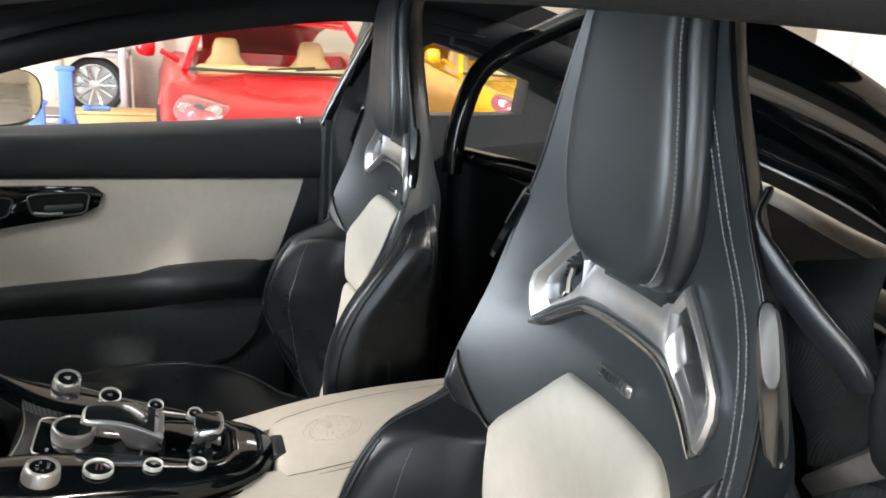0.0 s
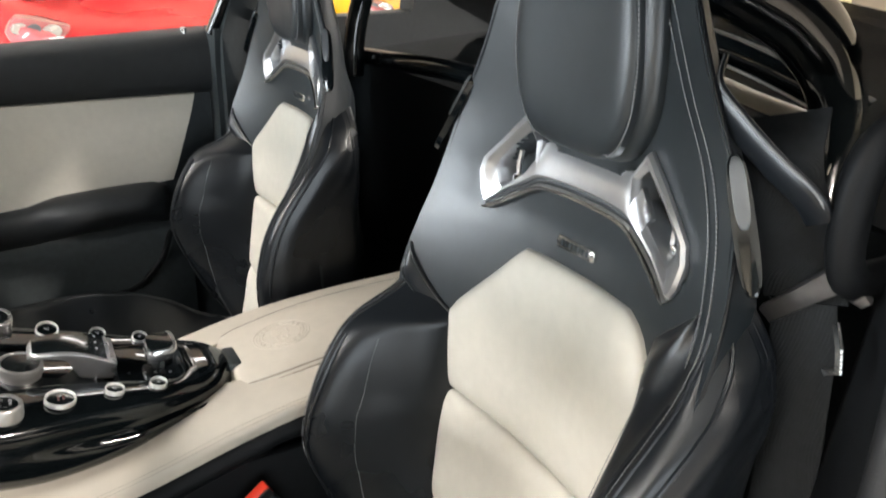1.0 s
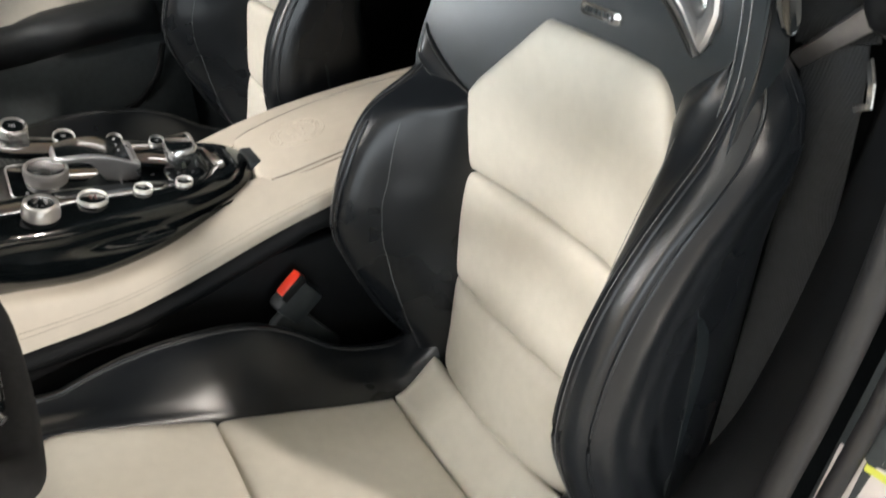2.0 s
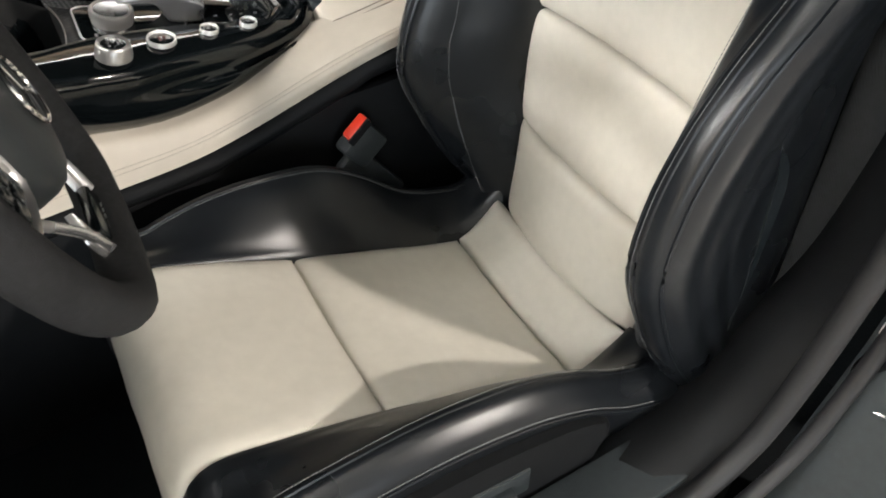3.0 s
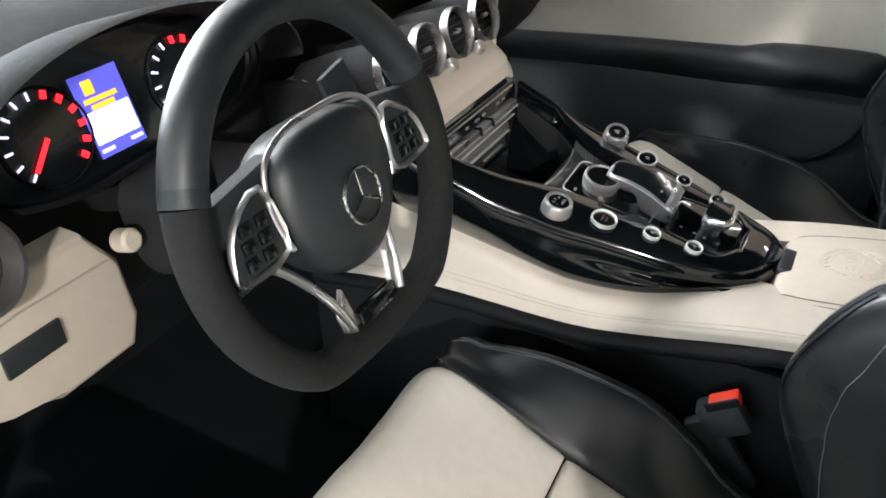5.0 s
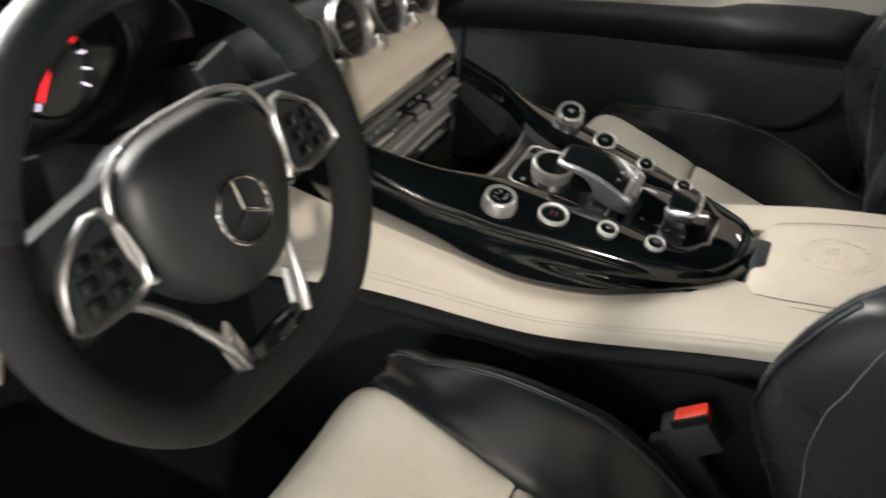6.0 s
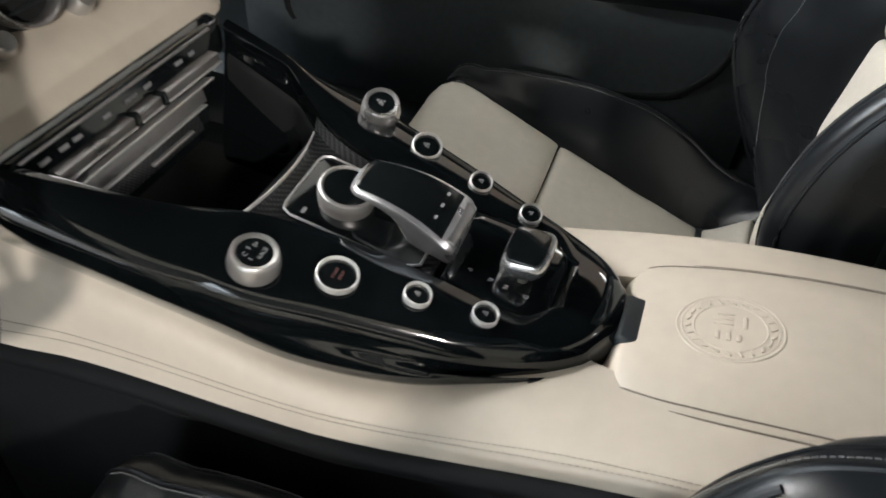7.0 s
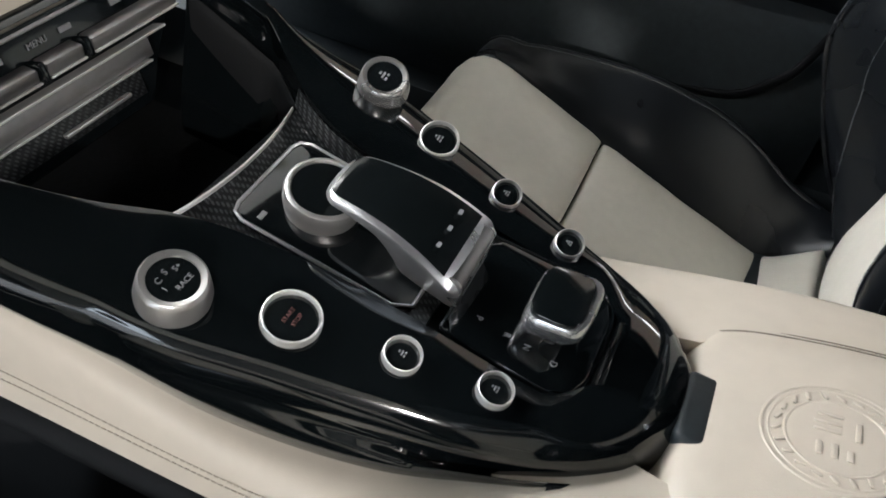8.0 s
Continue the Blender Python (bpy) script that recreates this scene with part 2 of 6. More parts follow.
def tube(path, r, bm=None, seg=8, closed=False, flat=1.0, up=(0, 0, 1), taper=None):
    """A round or flattened tube along a path; r is the half width, flat the ratio of height to width."""
    path = [Vector(p) for p in path]
    rings, n = [], len(path)
    for i, p in enumerate(path):
        a = path[i - 1] if (i or closed) else p
        b = path[(i + 1) % n] if (i < n - 1 or closed) else p
        d = (b - a).normalized()
        side = d.cross(Vector(up))
        side = side.normalized() if side.length > 1e-4 else d.orthogonal().normalized()
        top = side.cross(d).normalized()
        rr = r * (taper(i / max(1, n - 1)) if taper else 1)
        rings.append([p + side * (rr * math.cos(t)) + top * (rr * flat * math.sin(t)) for t in [2 * math.pi * k / seg for k in range(seg)]])
    return loft(rings, bm, close_path=closed)


def ribbon(path, w, h, bm=None, up=(0, 0, 1), closed=False, edge=0.35):
    """A strap or bar of width w and height h with rounded edges along a path."""
    path = [Vector(p) for p in path]
    rings, n = [], len(path)
    e = edge * h
    prof = [(-w / 2, -h / 2 + e), (-w / 2 + e, -h / 2), (w / 2 - e, -h / 2), (w / 2, -h / 2 + e), (w / 2, h / 2 - e), (w / 2 - e, h / 2), (-w / 2 + e, h / 2), (-w / 2, h / 2 - e)]
    for i, p in enumerate(path):
        a = path[i - 1] if (i or closed) else p
        b = path[(i + 1) % n] if (i < n - 1 or closed) else p
        d = (b - a).normalized()
        side = d.cross(Vector(up))
        side = side.normalized() if side.length > 1e-4 else d.orthogonal().normalized()
        top = side.cross(d).normalized()
        rings.append([p + side * x + top * y for x, y in prof])
    return loft(rings, bm, close_path=closed)


def box(cx, cy, cz, sx, sy, sz, bevel=0.0, bm=None, turn=None, seg=2):
    b = bmesh.new()
    bmesh.ops.create_cube(b, size=1, matrix=Matrix.Diagonal((sx, sy, sz, 1)))
    if bevel:
        bmesh.ops.bevel(b, geom=b.edges[:], offset=bevel, segments=seg, affect="EDGES", profile=0.5)
    m = Matrix.Translation((cx, cy, cz)) @ (turn if turn else Matrix.Identity(4))
    b.transform(m)
    return join(bm, b)


def join(bm, b):
    if bm is None:
        return b
    vs = {v: bm.verts.new(v.co) for v in b.verts}
    for f in b.faces:
        bm.faces.new([vs[v] for v in f.verts])
    b.free()
    return bm


def prism(outline, depth, m=None, bevel=0.0, seg=2, bm=None):
    """A slab: the outline in its own x-y plane, from z = 0 to depth, its top edge rounded; then moved by m."""
    b = bmesh.new()
    lo = [b.verts.new((x, y, 0)) for x, y in outline]
    hi = [b.verts.new((x, y, depth)) for x, y in outline]
    n = len(lo)
    b.faces.new(lo[::-1])
    top = b.faces.new(hi)
    for i in range(n):
        b.faces.new((lo[i], lo[(i + 1) % n], hi[(i + 1) % n], hi[i]))
    if bevel:
        bmesh.ops.bevel(b, geom=list(top.edges), offset=bevel, segments=seg, affect="EDGES", profile=0.5)
    if m:
        b.transform(m)
    return join(bm, b)


def revolve(profile, m=None, seg=32, bm=None):
    """A turned form round z from (radius, height) points."""
    rings = [[(r * math.cos(2 * math.pi * k / seg), r * math.sin(2 * math.pi * k / seg), z) for k in range(seg)] for r, z in profile]
    b = loft(rings)
    if m:
        b.transform(m)
    return join(bm, b)


def superellipse(a, b, n=4.0, count=40):
    out = []
    for k in range(count):
        t = 2 * math.pi * k / count
        c, s = math.cos(t), math.sin(t)
        out.append((a * abs(c) ** (2 / n) * (1 if c > 0 else -1), b * abs(s) ** (2 / n) * (1 if s > 0 else -1)))
    return out


def axes(origin, xdir, zdir):
    """A pose from an origin, the way of x and the normal."""
    z = Vector(zdir).normalized()
    x = Vector(xdir)
    x = (x - z * x.dot(z)).normalized()
    y = z.cross(x)
    m = Matrix((x, y, z)).transposed().to_4x4()
    m.translation = Vector(origin)
    return m


def cushion(surface, nu=16, nv=16, thick=0.012, power=6, wrinkle=0.0, seed=0):
    """A padded patch: surface(s, t) gives a point and its outward normal for s, t in 0..1; the edges roll down."""
    bm = bmesh.new()
    top, low = [], []

    def warp(a):
        return 0.5 - 0.5 * math.cos(math.pi * a)
    for i in range(nu + 1):
        r1, r2 = [], []
        for j in range(nv + 1):
            s, t = warp(i / nu), warp(j / nv)
            p, nrm = surface(s, t)
            p, nrm = Vector(p), Vector(nrm).normalized()
            h = thick * max(0.0, (1 - abs(2 * s - 1) ** power) * (1 - abs(2 * t - 1) ** power)) ** 0.5
            if wrinkle:
                h += wrinkle * noise.noise(p * 22 + Vector((seed, 0, 0)))
            r1.append(bm.verts.new(p + nrm * h))
            r2.append(bm.verts.new(p - nrm * thick * 0.8))
        top.append(r1)
        low.append(r2)
    for i in range(nu):
        for j in range(nv):
            bm.faces.new((top[i][j], top[i + 1][j], top[i + 1][j + 1], top[i][j + 1]))
            bm.faces.new((low[i][j], low[i][j + 1], low[i + 1][j + 1], low[i + 1][j]))
    for i in range(nu):
        bm.faces.new((top[i][0], low[i][0], low[i + 1][0], top[i + 1][0]))
        bm.faces.new((top[i][nv], top[i + 1][nv], low[i + 1][nv], low[i][nv]))
    for j in range(nv):
        bm.faces.new((top[0][j], top[0][j + 1], low[0][j + 1], low[0][j]))
        bm.faces.new((top[nu][j], low[nu][j], low[nu][j + 1], top[nu][j + 1]))
    return bm


def stitches(path, length=0.0026, gap=0.0009, r=0.0007, up=(0, 0, 1)):
    """A row of single stitches along a path."""
    path = [Vector(p) for p in path]
    bm = bmesh.new()
    step, pos, on, start = length + gap, 0.0, True, path[0]
    lens = [0.0]
    for a, b in zip(path, path[1:]):
        lens.append(lens[-1] + (b - a).length)

    def along(d):
        for i in range(len(path) - 1):
            if d <= lens[i + 1]:
                f = (d - lens[i]) / max(1e-9, lens[i + 1] - lens[i])
                return path[i].lerp(path[i + 1], f)
        return path[-1]
    d = 0.0
    while d + length < lens[-1]:
        tube([along(d), along(d + length / 2), along(d + length)], r, bm, seg=4, up=up)
        d += step
    return bm

# ---- the garage ----
structure("ground", box(1.0, 3.0, -0.06, 26, 22, 0.12), FLOOR_PAINT, "painted garage floor")
structure("wall_north", box(1.0, 9.1, 2.0, 24, 0.2, 4.2), WALL_PAINT, "cream painted garage wall")
# this side is never seen; its dark grey keeps the seat flank dark
structure("wall_south", box(-7.2, -7.1, 2.0, 7.6, 0.2, 4.2), DARK_WALL, "unseen closing wall, dark to cut reflections on the seat")
structure("wall_south", box(6.4, -7.1, 2.0, 13.2, 0.2, 4.2), DARK_WALL, "unseen closing wall, dark to cut reflections on the seat")
structure("wall_south", box(-1.8, -7.1, 3.35, 3.2, 0.2, 1.5), DARK_WALL, "unseen dark wall over the open side door")
structure("wall_west", box(-6.2, 5.8, 2.0, 0.2, 6.6, 4.2), WALL_PAINT, "cream painted garage wall")
structure("wall_west", box(-6.2, -3.95, 2.0, 0.2, 6.5, 4.2), WALL_PAINT, "cream painted garage wall")
structure("wall_west", box(-6.2, 0.9, 3.65, 0.2, 3.2, 0.9), WALL_PAINT, "cream painted wall over the open garage door")
structure("wall_east", box(11.1, 1.0, 2.0, 0.2, 16, 4.2), WALL_PAINT, "cream painted garage wall")
structure("ceiling", box(1.0, 1.0, 4.15, 20.4, 16.4, 0.1), CEIL_PAINT, "white garage ceiling")


# fixtures added out of view, placed and powered to light cabin and garage
def strip_light(x, y, power, long):
    ob = thing("unseen_ceiling_light", "unseen white strip light added on the garage ceiling", "ceiling light", "strip lights", at=(x, y, 0))
    part("housing", box(0, 0, 4.05, long + 0.06, 0.34, 0.08, 0.01), WHITE_METAL, ob)
    part("diffuser", box(0, 0, 3.995, long, 0.28, 0.02, 0.004), LAMP_FACE, ob)
    lamp("unseen_strip_lamp", x, y, 3.97, long, 0.28, power, WARM if long < 1 else (1.0, 0.985, 0.975))


for lx, ly, power, long in STRIPS:
    strip_light(lx, ly, power, long)


# ---- the car's body round the cabin ----
def beam(name, pts, w, h, mat, label, n=6, up=(0, 0, 1)):
    return structure(name, ribbon(spline(pts, n), w, h, up=up), mat, label, 60)


def roof_z(x, y):
    side = 0.052 * (abs(y) / 0.58) ** 2.4
    return 1.242 - 0.22 * max(0.0, x - 0.30) ** 1.8 - 0.36 * max(0.0, 0.08 - x) ** 1.5 - side


top, low = [], []
for k in np.linspace(0, 1, 20):
    # the front edge bows forward over the windscreen
    row = [(-0.29 - 0.03 * (1 - (y / 0.57) ** 2), y) for y in np.linspace(-0.57, 0.57, 21)]
    row = [(x + (0.62 - x) * k, y) for x, y in row]
    top.append([(x, y, roof_z(x, y) + 0.03) for x, y in row])
    low.append([(x, y, roof_z(x, y)) for x, y in row][::-1])
structure("roof_lining", loft([a + b for a, b in zip(top, low)]), HEADLINER, "charcoal fabric roof lining", 60)
# rails over the doors: their lower edges bound the side windows
rail = [(-0.75, 0.62, 0.87), (-0.50, 0.61, 0.955), (-0.231, 0.60, 1.064), (0.029, 0.59, 1.130), (0.218, 0.585, 1.164), (0.381, 0.58, 1.178), (0.60, 0.575, 1.15), (0.85, 0.55, 1.07), (1.1, 0.52, 0.96)]
beam("roof_rail", rail, 0.07, 0.052, HEADLINER, "charcoal fabric roof rail")
beam("roof_rail", [(-0.75, -0.62, 0.89), (-0.50, -0.61, 0.985), (-0.231, -0.60, 1.105), (-0.05, -0.60, 1.165), (0.10, -0.60, 1.181), (0.29, -0.60, 1.182), (0.42, -0.595, 1.176), (0.60, -0.575, 1.15), (0.85, -0.55, 1.07), (1.1, -0.52, 0.96)], 0.07, 0.052, HEADLINER, "charcoal fabric roof rail")
for s in (-1, 1):
    side = [(-0.60, s * 0.605, 0.985), (-0.40, s * 0.60, 1.075), (-0.231, s * 0.59, 1.145), (-0.05, s * 0.585, 1.195), (0.10, s * 0.58, 1.215), (0.38, s * 0.575, 1.225), (0.60, s * 0.565, 1.19)]
    beam("roof_side", side, 0.03, 0.11, HEADLINER, "charcoal fabric roof edge")
beam("window_pillar", [(0.315, 0.672, 0.955), (0.345, 0.645, 1.03), (0.40, 0.605, 1.15)], 0.030, 0.028, PIANO, "gloss black window pillar")
rings = []
for x in np.linspace(0.54, 1.10, 10):
    zt, zb = 1.250 - 0.30 * (x - 0.54), 1.120 - 0.24 * (x - 0.54)
    rings.append([(x, 0.585, zb), (x, 0.575, (zt + zb) / 2), (x, 0.560, zt), (x, 0.60, zt), (x, 0.61, zb)])
structure("rear_pillar", loft(rings), HEADLINER, "charcoal fabric rear pillar", 60)
# floor pan and bulkheads
structure("cabin_floor", box(-0.12, 0, 0.215, 1.46, 1.30, 0.03), CARPET, "black carpet floor")
structure("footwell_wall", box(-0.86, 0, 0.55, 0.04, 1.34, 0.72), CARPET, "black carpet bulkhead")
structure("rear_bulkhead", box(0.58, 0, 0.555, 0.04, 1.26, 0.72), CARPET, "black carpet bulkhead behind the seats")
rings = []
for x in np.linspace(0.56, 1.7, 14):
    k = (x - 0.56) / 1.14
    z = 0.89 + 0.04 * math.sin(k * 3)
    rings.append([(x, -0.64, z - 0.4), (x, -0.64, z + 0.02), (x, -0.5, z + 0.03), (x, -0.3, z + 0.005), (x, 0, z), (x, 0.3, z + 0.005), (x, 0.5, z + 0.03), (x, 0.64, z + 0.02), (x, 0.64, z - 0.4)])
structure("parcel_shelf", loft(rings, close_ring=False, cap=False), PIANO, "gloss black luggage shelf", 60)
# cross brace behind the seats
structure("cross_brace", tube(spline([(0.535, 0.46, 0.930), (0.536, 0.34, 0.937), (0.545, 0.20, 0.945), (0.55, 0.0, 0.95), (0.55, -0.25, 0.95), (0.545, -0.45, 0.93)], 6), 0.016, seg=14), PIANO, "gloss black cross brace", 60)
structure("roll_hoop", tube(spline([(0.84, 0.40, 1.20), (0.74, 0.42, 1.19), (0.654, 0.44, 1.150), (0.586, 0.45, 1.113), (0.541, 0.45, 1.072), (0.517, 0.45, 1.007), (0.507, 0.45, 0.957), (0.504, 0.45, 0.90)], 6), 0.019, seg=14), PIANO, "gloss black roll hoop", 60)
structure("roll_hoop", tube(spline([(0.36, -0.41, 1.145), (0.40, -0.41, 1.133), (0.45, -0.41, 1.117), (0.50, -0.41, 1.098), (0.545, -0.41, 1.076), (0.585, -0.412, 1.046), (0.608, -0.415, 1.012), (0.618, -0.418, 0.97), (0.62, -0.42, 0.91), (0.62, -0.42, 0.84)], 6), 0.036, seg=20, flat=0.42, up=(0, -1, 0)), PIANO, "broad gloss black hoop behind the seat", 60)
structure("cross_brace", tube(spline([(0.69, 0.12, 1.055), (0.70, 0.0, 1.049), (0.70, -0.106, 1.034), (0.70, -0.24, 1.014), (0.66, -0.42, 0.985)], 6), 0.018, seg=16, flat=0.6, up=(-1, 0, 0.2)), PIANO, "gloss black cross brace", 60)
# pale strip paints the white highlight along the brace's lower edge
structure("brace_highlight", tube(spline([(0.688, 0.10, 1.036), (0.697, 0.0, 1.030), (0.697, -0.106, 1.015), (0.697, -0.24, 0.995), (0.665, -0.40, 0.968)], 6), 0.0024, seg=8), RING, "thin bright strip painting a highlight under the brace", 60)
# two cream tubes paint the ceiling's pale reflection on gloss bars here
structure("rear_edge_tube", tube(spline([(0.60, -0.17, 1.014), (0.60, -0.24, 1.006), (0.60, -0.296, 0.997), (0.60, -0.344, 0.989), (0.605, -0.42, 0.978)], 6), 0.0085, seg=14), BEIGE_TRIM, "cream tube painting a reflection on a gloss bar", 60)
structure("rear_edge_tube", tube(spline([(0.60, -0.35, 0.948), (0.60, -0.38, 0.946), (0.605, -0.43, 0.943)], 6), 0.010, seg=14), BEIGE_TRIM, "cream tube painting a reflection on a gloss bar", 60)


# side walls behind the doors, with the quarter window cut through
def holed(outer, inner, y0, y1):
    rings = [[(x, y0, z) for x, z in outer], [(x, y0, z) for x, z in inner], [(x, y1, z) for x, z in inner], [(x, y1, z) for x, z in outer]]
    return loft(rings, close_path=True)


q_out = [(0.32, 0.955), (0.40, 1.19), (0.55, 1.20), (0.80, 1.12), (1.05, 0.99), (1.05, 0.40), (0.60, 0.25), (0.32, 0.25)]
q_in = [(0.44, 0.985), (0.47, 1.10), (0.515, 1.122), (0.60, 1.100), (0.725, 1.055), (0.715, 0.988), (0.60, 0.983), (0.50, 0.981)]
structure("quarter_wall", holed(q_out, q_in, 0.63, 0.69), PLASTIC, "black quarter panel with side window", 60)
for s in (1, -1):
    rings = []
    for x in np.linspace(0.62, 2.1, 16):
        k = (x - 0.62) / 1.48
        zt = 0.975 - 0.08 * k ** 2
        b = 0.07 * math.sin(2.6 * k)
        rings.append([(x, s * 0.70, 0.25), (x, s * (0.84 + b), 0.30), (x, s * (0.90 + b), 0.62), (x, s * (0.86 + b), 0.84), (x, s * 0.74, zt), (x, s * 0.66, zt + 0.005)])
    structure("rear_wing", loft(rings, close_ring=False, cap=False), BODY_BLACK, "black painted rear wing", 60)
# tailgate: dark gloss glass with its frame
rings = [[(x, y, z - 0.04 * (y / 0.5) ** 2) for y in np.linspace(-0.50, 0.50, 13)] + [(x, y, z - 0.02 - 0.04 * (y / 0.5) ** 2) for y in np.linspace(0.50, -0.50, 13)] for x, z in ((0.72, 1.098), (0.83, 1.080), (0.95, 1.054), (1.1, 1.020), (1.3, 0.970), (1.6, 0.93))]
structure("tailgate", loft(rings), DARK_TINT, "dark tinted tailgate glass", 60).visible_shadow = False
# door opening on the near side: pillar trim, seal and sill
seal = [(-0.62, -0.66, 0.40), (-0.30, -0.66, 0.392), (0.0, -0.66, 0.392), (0.14, -0.66, 0.402), (0.22, -0.66, 0.422), (0.275, -0.66, 0.465), (0.308, -0.66, 0.54), (0.330, -0.66, 0.62), (0.350, -0.66, 0.71), (0.372, -0.655, 0.82), (0.395, -0.64, 0.95), (0.405, -0.625, 1.08), (0.38, -0.615, 1.18)]
structure("door_seal", tube(spline(seal, 6), 0.012, seg=10), RUBBER, "black rubber door seal", 60)
structure("door_seal", tube(spline([(x + 0.022, y - 0.028, z - 0.004) for x, y, z in seal], 6), 0.008, seg=10), RUBBER, "black rubber door seal", 60)
inner = [(-0.62, -0.600, 0.42), (-0.30, -0.600, 0.408), (0.0, -0.600, 0.404), (0.10, -0.600, 0.410), (0.17, -0.600, 0.428), (0.25, -0.600, 0.462), (0.300, -0.600, 0.53), (0.345, -0.600, 0.60), (0.380, -0.600, 0.70), (0.405, -0.600, 0.82), (0.420, -0.600, 0.95), (0.420, -0.595, 1.08), (0.39, -0.59, 1.17)]
a, b = spline(seal, 5), spline(inner, 5)
c = [Vector((p.x + 0.06 * min(1, max(0, (p.x - 0.1) * 4)), p.y + 0.035, p.z - 0.02)) for p in b]
structure("trim_door_opening", loft([[p + Vector((0, 0.006, 0)) for p in a], [p.lerp(q, 0.5) + Vector((-0.006, 0, 0.004)) for p, q in zip(a, b)], b, c], close_ring=False, cap=False), GREY_PLASTIC, "grey-black door opening trim", 60)
structure("trim_sill", box(-0.195, -0.617, 0.420, 0.84, 0.060, 0.014, 0.004), PLASTIC, "grey-black sill trim")
structure("sill_plate", box(-0.16, -0.702, 0.384, 0.75, 0.055, 0.010, 0.004), SILL_METAL, "brushed metal sill plate")
structure("sill_far", box(-0.09, 0.735, 0.26, 1.5, 0.16, 0.16, 0.02), PLASTIC, "black sill under the far door")
structure("sill_body", box(-0.09, -0.745, 0.30, 1.0, 0.16, 0.165, 0.03), BODY_BLACK, "black painted sill")
# door jamb behind the seal, with its sticker, lock striker and tag
jamb = structure("door_jamb", loft([[(x, y, z) for x, y in ((x0, -0.672), (x0 - 0.004, -0.70), (x0 + 0.010, -0.745), (x0 + 0.05, -0.79), (x0 + 0.12, -0.79), (x0 + 0.12, -0.672))] for x0, z in ((0.27, 0.34), (0.315, 0.45), (0.352, 0.56), (0.375, 0.68), (0.40, 0.82), (0.425, 0.98), (0.43, 1.10))]), PLASTIC, "black painted door jamb with a sticker and a lock striker", 60)
on_jamb = axes((0.361, -0.708, 0.610), (0.10, -1, 0), (-1, -0.10, 0.20))
placed(part("sticker", box(0, 0, 0.001, 0.064, 0.062, 0.002, 0.0006), STICKER, jamb, "pale sticker"), on_jamb)
placed(part("sticker_band", box(0.010, 0.026, 0.0024, 0.040, 0.006, 0.0008), STICKER_YELLOW, jamb, "yellow-green band"), on_jamb)
placed(part("screw", revolve([(0.007, 0), (0.007, 0.003), (0.004, 0.004), (0.001, 0.003)], None, 20), PLASTIC, jamb, "dark screw"), on_jamb @ pose(-0.022, 0.022, 0.0015))
for k in range(9):
    placed(part("sticker_bar", box(-0.012 + 0.005 * k, 0.041, 0.001, 0.0025, 0.014, 0.001), STICKER, jamb), on_jamb)
placed(part("striker_ring", revolve([(0.030, 0), (0.030, 0.004), (0.028, 0.005), (0.026, 0.004), (0.026, 0.0)], None, 32), BRIGHT, jamb, "bright striker ring"), on_jamb @ pose(-0.004, -0.068, 0.001))
placed(part("striker_plate", revolve([(0.026, 0.0), (0.026, 0.001), (0.001, 0.0014)], None, 32), GREY_PLASTIC, jamb), on_jamb @ pose(-0.004, -0.068, 0.001))
placed(part("tag", box(-0.004, -0.118, 0.002, 0.030, 0.020, 0.003, 0.0012), STICKER, jamb, "small white tag"), on_jamb)
structure("hinge_pillar", box(-0.72, -0.70, 0.62, 0.16, 0.12, 0.62, 0.02), BODY_BLACK, "black painted front pillar")

# belt outlet in the pillar trim
bez = [(0.425 + 0.045 * a, -0.592, 0.985 + 0.050 * b) for a, b in superellipse(1, 1, 3, 28)]
structure("trim_belt_outlet", ribbon(bez, 0.026, 0.020, up=(0, -1, 0), closed=True), GREY_PLASTIC, "grey-black belt outlet trim", 60)

# gloss edges of the tailgate frame and luggage cover
for name, pts, r, label in (
        ("tailgate_frame", [(0.66, 0.10, 1.10), (0.80, 0.06, 1.085), (0.95, 0.0, 1.05), (1.12, -0.06, 0.99)], 0.014, "gloss black tailgate frame"),
        ("tailgate_frame", [(0.62, 0.12, 1.12), (0.78, 0.06, 1.085), (0.98, 0.0, 1.03), (1.15, -0.04, 0.97)], 0.010, "gloss black tailgate frame"),
        ("rear_edge_tube", [(0.60, 0.10, 1.035), (0.75, 0.0, 1.01), (0.95, -0.08, 0.975)], 0.014, "gloss black luggage cover edge")):
    structure(name, tube(spline(pts, 6), r, seg=12), PIANO, label, 60)

# ---- seats: two alike bucket seats, each built about its own middle line ----
shell_w = table([(0.30, 0.20), (0.60, 0.205), (0.75, 0.205), (0.80, 0.201), (0.825, 0.198), (0.85, 0.195), (0.90, 0.189), (0.957, 0.177), (1.0, 0.162), (1.04, 0.140), (1.09, 0.117), (1.155, 0.091), (1.20, 0.076), (1.225, 0.042)])
shell_c = table([(0.30, 0.26), (0.43, 0.262), (0.555, 0.292), (0.685, 0.330), (0.786, 0.346), (0.87, 0.358), (0.90, 0.364), (0.99, 0.363), (1.10, 0.362), (1.20, 0.372), (1.225, 0.40)])
shell_e = table([(0.30, 0.30), (0.55, 0.310), (0.68, 0.305), (0.75, 0.292), (0.80, 0.288), (0.85, 0.302), (0.90, 0.322), (0.95, 0.335), (1.0, 0.343), (1.155, 0.345), (1.20, 0.36), (1.225, 0.395)])
shell_d = table([(0.30, 0.09), (0.80, 0.115), (0.90, 0.085), (0.957, 0.055), (1.0, 0.046), (1.155, 0.036), (1.20, 0.03), (1.225, 0.02)])
